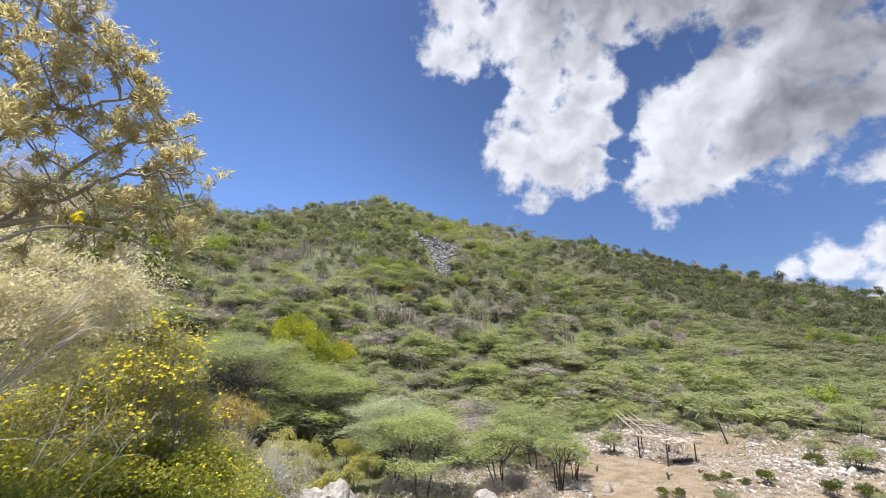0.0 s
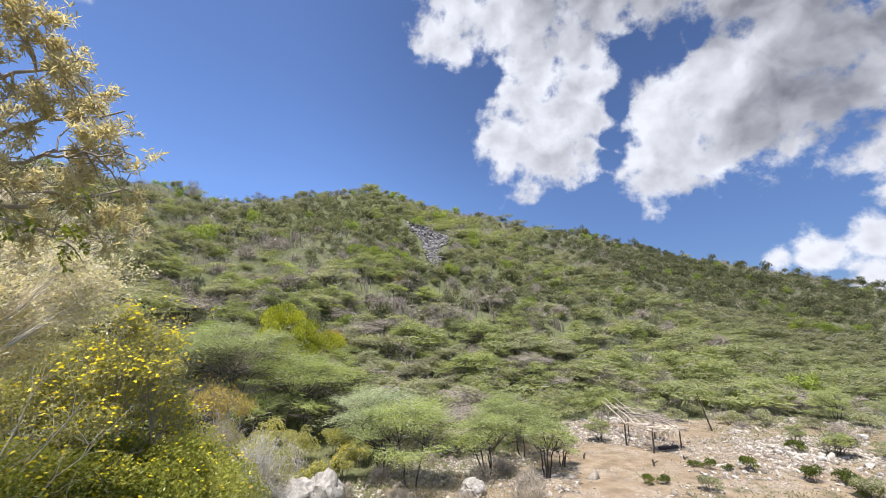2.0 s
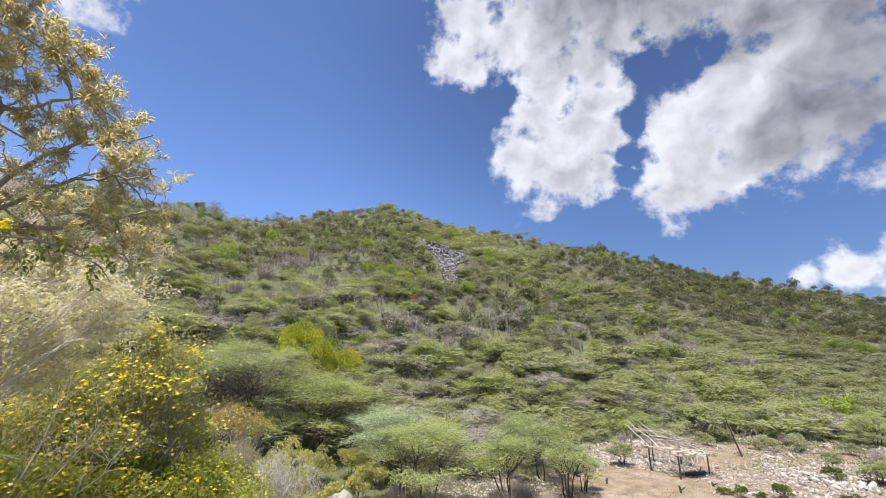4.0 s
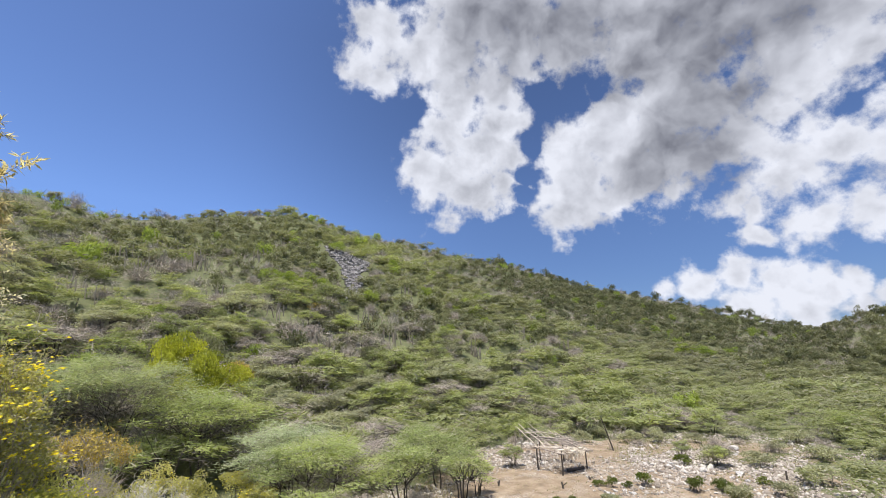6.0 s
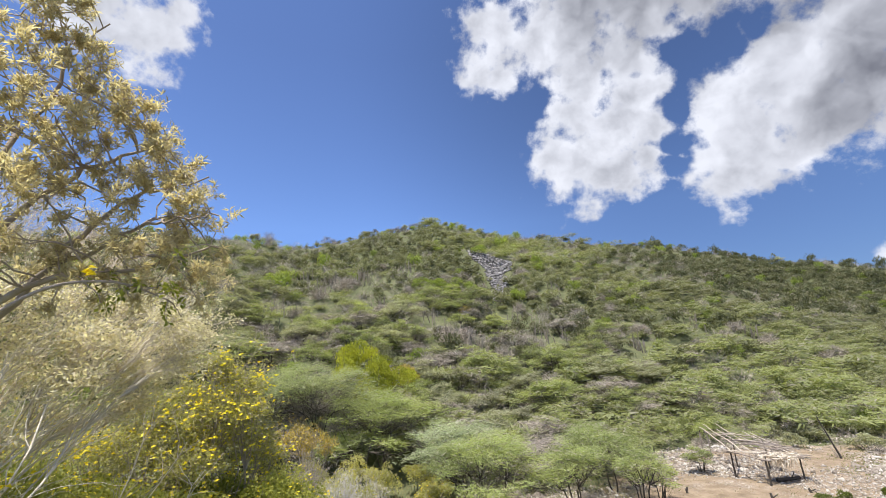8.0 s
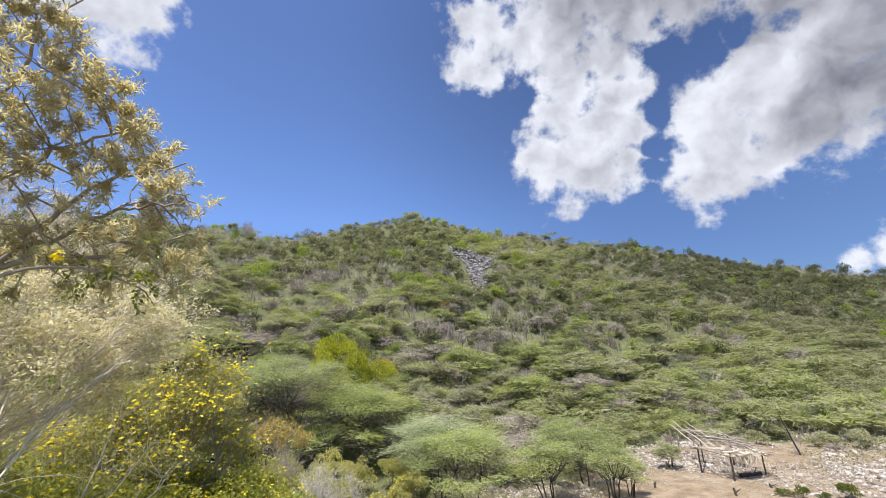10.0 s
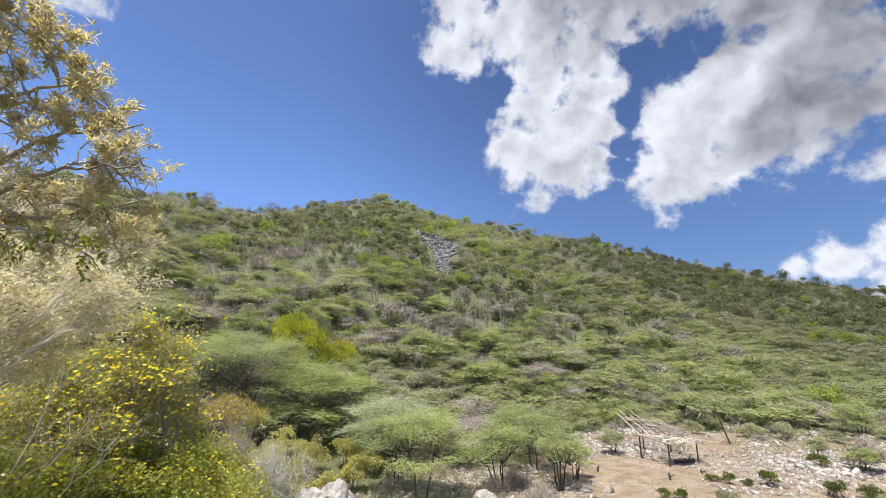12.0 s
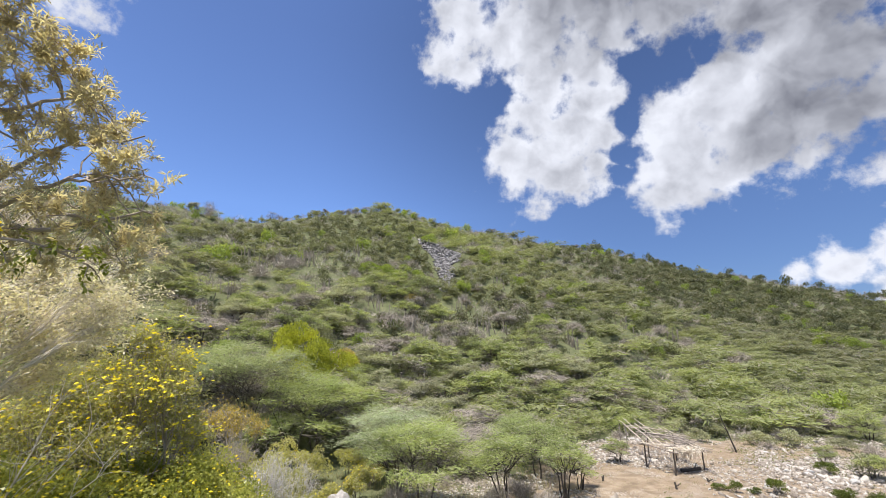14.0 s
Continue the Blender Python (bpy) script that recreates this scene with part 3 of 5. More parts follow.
def strew(name, label, mat, kind, places, scale, tints, seed, n, size, tall=1.0, base=0.0, rows=5, wide=1.0):
    """Copies of a few shrub shapes at many places, in one mesh."""
    rng = np.random.default_rng(seed)
    shapes = [scrub_template(rng, kind, n, size) for _ in range(rows)]
    pick = rng.integers(0, rows, len(places))
    vs, ts = [], []
    for k in range(rows):
        m = pick == k
        if not m.any():
            continue
        p, s, t = places[m], scale[m], tints[m]
        a = rng.uniform(0, 6.28, len(p)) if kind != "acacia" else rng.normal(0, .5, len(p))
        c, q = np.cos(a)[:, None], np.sin(a)[:, None]
        T = shapes[k] * [wide, wide, 1.0]
        x = (T[None, :, 0] * c - T[None, :, 1] * q) * s[:, None] * rng.uniform(.85, 1.25, (len(p), 1))
        y = (T[None, :, 0] * q + T[None, :, 1] * c) * s[:, None]
        z = T[None, :, 2] * s[:, None] * tall * rng.uniform(.8, 1.25, (len(p), 1)) + base
        v = np.stack([x, y, z], -1) + p[:, None]
        vs.append(v.reshape(-1, 3))
        ts.append(np.repeat(t, len(T)))
    v = np.concatenate(vs)
    me = mesh_of(name, v, np.arange(len(v)).reshape(-1, 3), mat, np.concatenate(ts))
    return tagged(new(name, me), label, "shrubs", kind="stuff")


def patchy(x, y, k, seed):
    """Slow noise, 0 to 1, for where each kind of plant stands thick."""
    return 0.5 + 0.25 * (np.sin(x / k + seed) * np.cos(y / (k * .8) + seed * 1.7) + np.sin((x + y) / (k * 1.7) + seed * 2.3)
                         + 0.6 * np.sin((x - 1.6 * y) / (k * .55) + seed * .7))


def build_hillside():
    rng = np.random.default_rng(11)
    pts = []
    r = 29.0
    while r < 262:
        step = 1.38 + 0.0052 * r
        n = int(radians(172) * r / step)
        az = np.linspace(-86, 86, n) + rng.normal(0, 0.28, n) * np.degrees(step / r)
        rr = r + rng.normal(0, 0.35, n) * step
        pts.append(np.stack([rr * np.sin(np.radians(az)), rr * np.cos(np.radians(az))], -1))
        r += step
    p = np.concatenate(pts)
    x, y = p.T
    r, az = np.hypot(x, y), np.degrees(np.arctan2(x, y))
    rr, rb = np.interp(az, *T_RR), np.interp(az, *T_RB)
    limit = np.where(az > 52, 240, rr + 7)
    keep = (r < limit) & (rng.random(len(p)) > bareness(x, y) * 1.6 - 0.1 + np.where((az > 38) & (r < 70), 0.3, 0)) & ~((az < -15) & (r < 30))
    keep &= ((az > -64) & (az < 75)) | (rng.random(len(p)) < .35)
    keep &= ~((az > -33) & (az < -11) & (r < 36.5))
    keep &= ~((np.abs(az - 58.4) < 1.6) & (r > 50) & (r < 82))
    fan = np.clip((r - 76) / 31, 0, 1)
    keep &= ~((r > 79) & (r < 109) & (np.abs(az + 1.2) < 0.5 + 3.2 * fan**1.3))
    for c_az, c_r, _, _, c_w in CACTI:
        cx, cy = (c_r - 1.2) * math.sin(radians(c_az)), (c_r - 1.2) * math.cos(radians(c_az))
        keep &= np.hypot(x - cx, y - cy) > 1.3 + c_w
    p, x, y, r, az, rr, rb = (q[keep] for q in (p, x, y, r, az, rr, rb))
    u = np.clip((r - rb) / (rr - rb), 0, 1.2)
    spur = (az > 53) & (r > 138)
    place = np.stack([x, y, land(x, y) - 0.15], -1)
    # tint drops up the right-hand slope: its shade is put into leaf colour
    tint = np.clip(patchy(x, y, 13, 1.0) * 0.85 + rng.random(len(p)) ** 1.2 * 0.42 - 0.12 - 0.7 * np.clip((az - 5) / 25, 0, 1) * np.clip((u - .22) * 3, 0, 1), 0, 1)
    dice = rng.random(len(p))
    a_share = np.clip(0.80 - 1.05 * u + 1.1 * (patchy(x, y, 17, 4.0) - 0.5), 0.06, 0.9)
    a_share = np.where(spur, 0.05, a_share - 0.30 * np.clip((az - 8) / 20, 0, 1) * np.clip((u - .25) * 4, 0, 1))
    t_share = np.clip(0.24 + 0.9 * (patchy(x, y, 11, 8.0) - 0.45), 0.04, 0.5) + np.where((u > .93) & ~spur, .3, 0) + np.where(r < 75, .12, 0)
    # more dark bushes up the right-hand slope, also standing in for shade there
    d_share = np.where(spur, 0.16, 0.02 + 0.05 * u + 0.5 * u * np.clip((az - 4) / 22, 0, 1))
    b_share = np.where(spur, 0.0, np.clip(0.10 * patchy(x, y, 9, 3.0) - .015, 0, 0.1))
    e1, e2, e3, e4 = a_share, a_share + t_share, a_share + t_share + d_share, a_share + t_share + d_share + b_share
    kind = np.select([dice < e1, dice < e2, dice < e3, dice < e4], [0, 1, 2, 3], 4)
    size = (0.72 + rng.random(len(p)) * 0.45 + rng.random(len(p)) ** 7 * 1.1) * (1 + 0.0027 * r) * (1 - .12 * np.clip((u - .8) / .15, 0, 1) * ~spur) * np.where((az > 38) & (r < 75), 0.62, 1)
    near = r < 75
    far = ~near
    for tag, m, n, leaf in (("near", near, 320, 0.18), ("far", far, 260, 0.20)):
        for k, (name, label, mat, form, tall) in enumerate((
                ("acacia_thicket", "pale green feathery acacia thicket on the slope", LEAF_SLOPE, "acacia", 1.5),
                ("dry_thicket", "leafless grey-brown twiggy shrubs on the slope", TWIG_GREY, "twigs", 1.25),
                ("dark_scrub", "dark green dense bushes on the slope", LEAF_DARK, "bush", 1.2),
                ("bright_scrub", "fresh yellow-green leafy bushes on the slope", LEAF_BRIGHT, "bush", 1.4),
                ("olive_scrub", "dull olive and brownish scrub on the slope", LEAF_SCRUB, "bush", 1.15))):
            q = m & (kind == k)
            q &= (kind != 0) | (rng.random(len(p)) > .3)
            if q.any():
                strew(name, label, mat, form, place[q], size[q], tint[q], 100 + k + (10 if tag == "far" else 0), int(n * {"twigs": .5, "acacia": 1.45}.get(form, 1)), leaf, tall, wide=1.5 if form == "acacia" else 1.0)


build_hillside()


# ---- plants built one by one ----
def rosettes(rng, ends, ways, count, length, width, droop=0.15):
    """Leaves that stand out round each twig's end."""
    n = len(ends) * count
    at, way = np.repeat(ends, count, 0), np.repeat(ways, count, 0)
    along = unit(way * 0.7 + rng.normal(0, 0.75, (n, 3)))
    size = rng.uniform(0.6, 1.25, n) * length
    at = at - way * rng.uniform(0, 1.6, (n, 1)) * length + along * size[:, None] * 0.5
    return leaves(rng, at, along, size, width * rng.uniform(0.7, 1.2, n), droop)


def flower_stars(rng, at, size):
    """Open flowers of three crossed petals."""
    n = len(at)
    parts = []
    for k in range(3):
        a = rng.uniform(0, 0.4, n) + k * 1.05
        along = np.stack([np.cos(a), np.sin(a), rng.normal(0.1, 0.3, n)], -1)
        parts.append(leaves(rng, at + rng.normal(0, 0.004, (n, 3)), along, size * rng.uniform(0.7, 1.3, n), size * 0.5))
    return joined(parts)


def tinted(rng, faces_verts, lo, hi):
    """One tint for each group of four corners."""
    return np.repeat(rng.uniform(lo, hi, len(faces_verts) // 4), 4)


def acacia_shape(seed, wide=2.4, tall=2.9, n=3600, leaf=0.23, stems=3, pads_n=14, slim=1.0, under=700, drop=0.42):
    """Umbrella-crowned thorn tree: stems from one foot, forked limbs, thin flat pads of feathery leaf."""
    rng = np.random.default_rng(seed)
    blobs = []
    for _ in range(pads_n):
        a, q = rng.uniform(0, 6.28), math.sqrt(rng.uniform(0, 1))
        x, y = wide * 0.78 * q * math.cos(a), wide * 0.66 * q * math.sin(a)
        z = tall * (0.92 - drop * q * q) + rng.normal(0, 0.07) * tall
        blobs.append(((x, y, z), (rng.uniform(.3, .5) * wide, rng.uniform(.22, .36) * wide, rng.uniform(.08, .15) * tall)))
    wood = []
    lean = rng.normal(0, 0.15, 2)
    forks = []
    for k in range(stems):
        a = k * 6.28 / stems + rng.uniform(-.6, .6)
        foot = np.array([0.12 * math.cos(a), 0.12 * math.sin(a), -0.25])
        head = np.array([lean[0] + wide * 0.2 * math.cos(a), lean[1] + wide * 0.2 * math.sin(a), tall * rng.uniform(.42, .58)])
        wood.append(tube(bent(rng, foot, head, 0.14, 7), np.linspace(0.055, 0.03, 7), 5))
        forks.append(head)
    for c, s in blobs:
        f = min(forks, key=lambda q: np.linalg.norm(q - np.array(c)))
        line = bent(rng, f, np.array(c) - [0, 0, s[2] * .6], 0.18, 5, -0.05)
        wood.append(tube(line, np.linspace(0.03, 0.010, 5), 3))
        for _ in range(1):
            m = rng.integers(2, 5)
            tip = np.array(c) + rng.normal(0, .55, 3) * s
            wood.append(tube(bent(rng, line[m], tip, 0.2, 3), np.linspace(0.012, 0.005, 3), 3))
    p, d, i = pads(rng, n, blobs, 0.75, 0.6)
    along = unit(d * [.7, .7, 0.3] + rng.normal(0, .5, (n, 3)) * [1.5, 1, 0.5] + [.5, 0, -.12])
    slope = rng.normal(0, .16, (len(blobs), 2))[i]
    c = np.array([b[0] for b in blobs])[i]
    p[:, 2] += ((p - c)[:, :2] * slope).sum(1)
    far_out = rng.random(n) < .14
    p = p + np.where(far_out[:, None], d * [.22, .22, .12] * wide * .5, 0)
    v, f = strands(rng, p, along, rng.uniform(.6, 1.7, n) * leaf * np.where(far_out, 1.9, 1), rng.uniform(.14, .28, n) * leaf * slim, d * [.6, .6, 1] + [0, 0, .6], .5)
    shade = np.repeat(np.clip(rng.uniform(.1, .9, len(blobs))[i] + rng.normal(0, .1, n), 0, 1), 3)
    wv, wf = joined(wood)
    # dry inner twigs beneath the leafy pads
    q = rng.choice(n, under, replace=True)
    drop = rng.uniform(.05, .42, under) * tall * rng.uniform(.3, 1, under)
    inner = p[q] * [.93, .93, 1] - np.stack([0 * drop, 0 * drop, drop], -1)
    way = unit(rng.normal(0, .5, (under, 3)) + unit(inner - [0, 0, tall * .25]) * [.9, .9, .5])
    tv, tf = strands(rng, inner, way, rng.uniform(.25, .8, under) * (.4 + wide * .2), rng.uniform(.012, .028, under))
    return wv, wf, v, f, shade, tv, tf


def acacia(seed, label, mat=LEAF_ACACIA, bark=BARK_DARK, note="flat feathery pale green crown", **shape):
    wv, wf, v, f, shade, tv, tf = acacia_shape(seed, **shape)
    t = thing("acacia_tree", label, "tree", group="acacias of the valley")
    piece("trunk", mesh_of("trunk", wv, wf, bark, smooth=True), t, "dark forked stems and twigs")
    piece("crown", mesh_of("crown", v, f, mat, shade), t, note)
    piece("tangle", mesh_of("tangle", tv, tf, BARK_GREY), t, "dry grey inner twigs")["kind"] = "stuff"
    return t


def stand(ob, az, r, turn=0.0, size=1.0, sink=0.0):
    p = spot(az, r, -sink)
    ob.matrix_basis = Matrix.Translation(p) @ Matrix.Rotation(radians(turn), 4, "Z") @ Matrix.Scale(size, 4)
    return ob


def stand_copy(ob, az, r, turn=0.0, size=1.0, sink=0.0):
    p = spot(az, r, -sink)
    made = copy_thing(ob, Matrix.Translation(p) @ Matrix.Rotation(radians(turn), 4, "Z"))
    made.scale = (size, size, size)
    return made


def leafy_bush(name, label, category, seed, radius, height, n, leaf, mat, bark=BARK_GREY, flowers=0, bloom=0.05, twigs=6, wide=0.55, group=""):
    """A rounded bush: stems, small branches, leaves in clumps, now and then flowers."""
    rng = np.random.default_rng(seed)
    blobs = []
    for _ in range(15):
        a, q = rng.uniform(0, 6.28), math.sqrt(rng.uniform(0, 1))
        blobs.append(((radius * .72 * q * math.cos(a), radius * .72 * q * math.sin(a), height * (0.70 - 0.36 * q * q + rng.normal(0, .09))),
                      (radius * rng.uniform(.22, .40), radius * rng.uniform(.22, .40), height * rng.uniform(.14, .26))))
    wood = []
    for c, s in blobs[:7]:
        parts, _, _ = branching(rng, np.array([c[0] * .12, c[1] * .12, -0.15]), [np.array(c)], 0.018 * max(1, radius), max(1, twigs // 2), 0.5, 0.4)
        wood += parts
    p, d, i = pads(rng, n, blobs, 0.6, 0.45)
    v, f = leaves(rng, p, unit(d * .6 + rng.normal(0, .7, (n, 3))), rng.uniform(.6, 1.3, n) * leaf, rng.uniform(.75, 1.2, n) * leaf * wide)
    shade = np.repeat(np.clip(rng.uniform(.15, .85, len(blobs))[i] + rng.normal(0, .12, n), 0, 1), 4)
    t = thing(name, label, category, group=group)
    wv, wf = joined(wood)
    piece("stem", mesh_of("stem", wv, wf, bark, smooth=True), t)
    piece("foliage", mesh_of("foliage", v, f, mat, shade), t)
    if flowers:
        q, e, _ = pads(rng, flowers, blobs, 0.9, 0.05)
        fv, ff = flower_stars(rng, q + e * leaf * .8, bloom)
        piece("bloom", mesh_of("bloom", fv, ff, PETAL, tinted(rng, fv, 0, 1)), t, "small bright yellow blossoms")["kind"] = "stuff"
    return t


def bare_bush(name, label, seed, radius, height, stems, mat, thick=0.008, group=""):
    """A leafless tangle of thin, crooked twigs."""
    rng = np.random.default_rng(seed)
    wood = []
    for _ in range(stems):
        a, q = rng.uniform(0, 6.28), rng.uniform(0.15, 1)
        foot = np.array([radius * .25 * q * math.cos(a), radius * .25 * q * math.sin(a), -0.1])
        tip = np.array([radius * q * math.cos(a + rng.normal(0, .4)), radius * q * math.sin(a + rng.normal(0, .4)), height * (1.05 - .6 * q * q) * rng.uniform(.7, 1.1)])
        line = bent(rng, foot, tip, 0.3, 7, 0.10)
        wood.append(tube(line, np.linspace(thick, thick * .35, 7), 3))
        for _ in range(4):
            m = rng.integers(2, 7)
            e = line[m] + unit(rng.normal(0, 1, 3) + [0, 0, .3]) * radius * rng.uniform(.2, .5)
            wood.append(tube(bent(rng, line[m], e, 0.35, 5), np.linspace(thick * .5, thick * .2, 5), 3))
    wv, wf = joined(wood)
    t = thing(name, label, "shrub", group=group)
    piece("tangle", mesh_of("tangle", wv, wf, mat), t)
    return t


# ---- the tree over the lookout ----
# limbs by heading, height angle and distance; clumps of leaf by heading, height angle and angular radius
BOUGH_LINES = [[(-57, 3.5, 2.45), (-55.1, 7.1, 2.4), (-52.3, 12.2, 2.3), (-50.2, 16.9, 2.2), (-46.4, 20.4, 2.1), (-43.2, 22.2, 2.05), (-39.2, 24.0, 2.0)],
         [(-57, 3.5, 2.45), (-55.7, 9.5, 2.3), (-50.5, 11.6, 2.15), (-45.0, 12.6, 2.05), (-41.0, 14.6, 2.0), (-36.6, 15.6, 1.95)],
         [(-60, 6, 2.5), (-57.5, 14, 2.4), (-53.2, 20.1, 2.3), (-50.5, 22.6, 2.2), (-46.5, 26.0, 2.15), (-42.8, 27.6, 2.1)],
         [(-60, 6, 2.5), (-59.5, 17, 2.45), (-56.2, 25.5, 2.35), (-54.6, 30.0, 2.3), (-53.6, 34.5, 2.25), (-51.6, 37.0, 2.2)],
         [(-60, 6, 2.5), (-65, 16, 2.5), (-67, 28, 2.5), (-65, 38, 2.4), (-61, 45, 2.3)],
         [(-52.3, 12.2, 2.3), (-48.5, 14.6, 2.25), (-45.2, 17.6, 2.2), (-41.5, 18.8, 2.1), (-37.6, 19.6, 2.0)]]
# the crown's outer edge: the heading that it reaches at each height angle
EDGE_EL = [8.5, 9.5, 11, 13, 15, 16.5, 18.5, 21, 24, 27, 30, 32, 34, 37, 40, 46]
EDGE_AZ = [-48, -41, -37.5, -35.8, -35.8, -37.0, -39.2, -38.4, -41.8, -42.0, -46.4, -50.2, -53.4, -54, -55.5, -58]


def crown_clumps(rng):
    """Headings and height angles of the clumps of leaf, strewn evenly inside the crown's edge."""
    spots = []
    for el in np.arange(9.4, 46, 2.45):
        for az in np.arange(-76, -34, 2.7 / math.cos(radians(el))):
            a, e = az + rng.normal(0, .75), el + rng.normal(0, .6)
            if a < np.interp(e, EDGE_EL, EDGE_AZ) - 1.5 and (a > -61 or rng.random() < .25) and (e < 37 or rng.random() < .5) and (e > 17.5 or rng.random() < .62):
                spots.append((a, e))
        e = el + rng.uniform(0, 1.2)
        spots.append((np.interp(e, EDGE_EL, EDGE_AZ) - rng.uniform(1.1, 2.0), e))
    return spots


def through_points(points, n):
    """A smooth line of n points through the given ones."""
    p = np.asarray(points, float)
    t = np.linspace(0, len(p) - 1, n)
    line = np.stack([np.interp(t, np.arange(len(p)), p[:, k]) for k in range(3)], -1)
    for _ in range(2):
        line[1:-1] = (line[:-2] + 2 * line[1:-1] + line[2:]) / 4
    return line


def lookout_tree():
    rng = np.random.default_rng(5)
    foot = spot(-66, 2.7)
    t = thing("olive_leaved_tree", "tree with khaki narrow leaves on grey crooked limbs", "tree", foot)
    o = np.array(foot)
    fork = np.array(aloft(-58.5, 2.5, 2.5)) - o
    v, f = tube(bent(rng, (0, 0, -0.3), fork, 0.12, 9), np.linspace(0.062, 0.04, 9), 8)
    piece("trunk", mesh_of("trunk", v, f, BARK_PALE, smooth=True), t, "pale grey-brown trunk")
    grown, girths = [], []
    for k, way in enumerate(BOUGH_LINES):
        line = through_points(([fork + o] if k < 5 else []) + [np.array(aloft(*q)) for q in way], 22) - o
        line[1:-1] += rng.normal(0, .009, (20, 3))
        girth = np.linspace(0.018 if k < 5 else .010, 0.003, 22)
        v, f = tube(line, girth, 7)
        piece("limb", mesh_of("limb", v, f, BARK_BROWN, smooth=True), t)
        grown.append(line[5:])
        girths.append(girth[5:])
    grown, girths = np.concatenate(grown), np.concatenate(girths)
    ends, ways = [], []
    for az, el in crown_clumps(rng):
        c = np.array(aloft(az, el, rng.uniform(1.8, 2.5))) - o
        k = int(np.argmin(np.linalg.norm(grown - c, axis=1) + rng.uniform(0, .10, len(grown))))
        twig = bent(rng, grown[k], c, 0.2, 7, 0.05)
        wood = [tube(twig, np.linspace(min(.0045, girths[k] * .8), .002, 7), 5)]
        sparse = el < 14.5 and rng.random() < .5
        for m, count in ((4, 1), (6, 1 if sparse else 2)):
            aims = [twig[m] * .3 + c * .7 + unit(rng.normal(0, 1, 3) + [.15, 0, .45]) * rng.uniform(.05, .12) for _ in range(count)]
            parts, e, w = branching(rng, twig[m], aims, 0.0024, 4 if el < 18 else 5, 0.7, 0.6, 0.06)
            wood += parts
            ends.append(e)
            ways.append(unit(w + [.1, 0, .4]))
        wv, wf = joined(wood)
        piece("branch", mesh_of("branch", wv, wf, BARK_BROWN, smooth=True), t)
    ends, ways = np.concatenate(ends), np.concatenate(ways)
    v, f = rosettes(rng, ends, ways, 10, 0.033, 0.0066, .05)
    clump = np.repeat(rng.uniform(.05, .95, len(ends)), 10 * 4)
    piece("foliage", mesh_of("foliage", v, f, LEAF_OLIVE, np.clip(clump + rng.normal(0, .08, len(clump) // 4).repeat(4), 0, 1)), t, "narrow khaki leaves in tufts")


def green_bough():
    """A long thin shoot of another plant that hangs through the tree, with fresh green leaves."""
    rng = np.random.default_rng(6)
    foot = spot(-63, 2.2)
    o = np.array(foot)
    t = thing("trailing_shoot", "thin trailing shoot with fresh green leaves and yellow flower", "climbing plant", foot)
    line = through_points([o - [0, 0, .1], aloft(-60, -10, 2.0), aloft(-57, 6, 1.9), aloft(-52, 10.6, 1.85), aloft(-46.5, 11.2, 1.85), aloft(-42, 9.4, 1.85)], 20) - o
    wood, ends, ways = [tube(line, np.linspace(.009, .003, 20), 6)], [], []
    for k in (13, 15, 16, 17, 18, 19):
        parts, e, w = branching(rng, line[k], [line[k] + unit(rng.normal(0, .6, 3) + [.5, .2, -.5]) * rng.uniform(.06, .16) for _ in range(2)], .003, 2, .6, .5)
        wood += parts
        ends.append(e)
        ways.append(w)
    ends, ways = np.concatenate(ends), np.concatenate(ways)
    wv, wf = joined(wood)
    piece("stem", mesh_of("stem", wv, wf, BARK_BROWN, smooth=True), t)
    v, f = rosettes(rng, ends, ways, 4, .027, .011, .5)
    piece("foliage", mesh_of("foliage", v, f, LEAF_GLOSSY, tinted(rng, v, .2, .8)), t)
    fv, ff = flower_stars(rng, np.array([aloft(-49.5, 12.0, 1.85), aloft(-48.9, 12.3, 1.83), aloft(-49.2, 11.6, 1.84)]) - o, .035)
    piece("bloom", mesh_of("bloom", fv, ff, PETAL, tinted(rng, fv, 0, 1)), t, "yellow flowers")


lookout_tree()
green_bough()


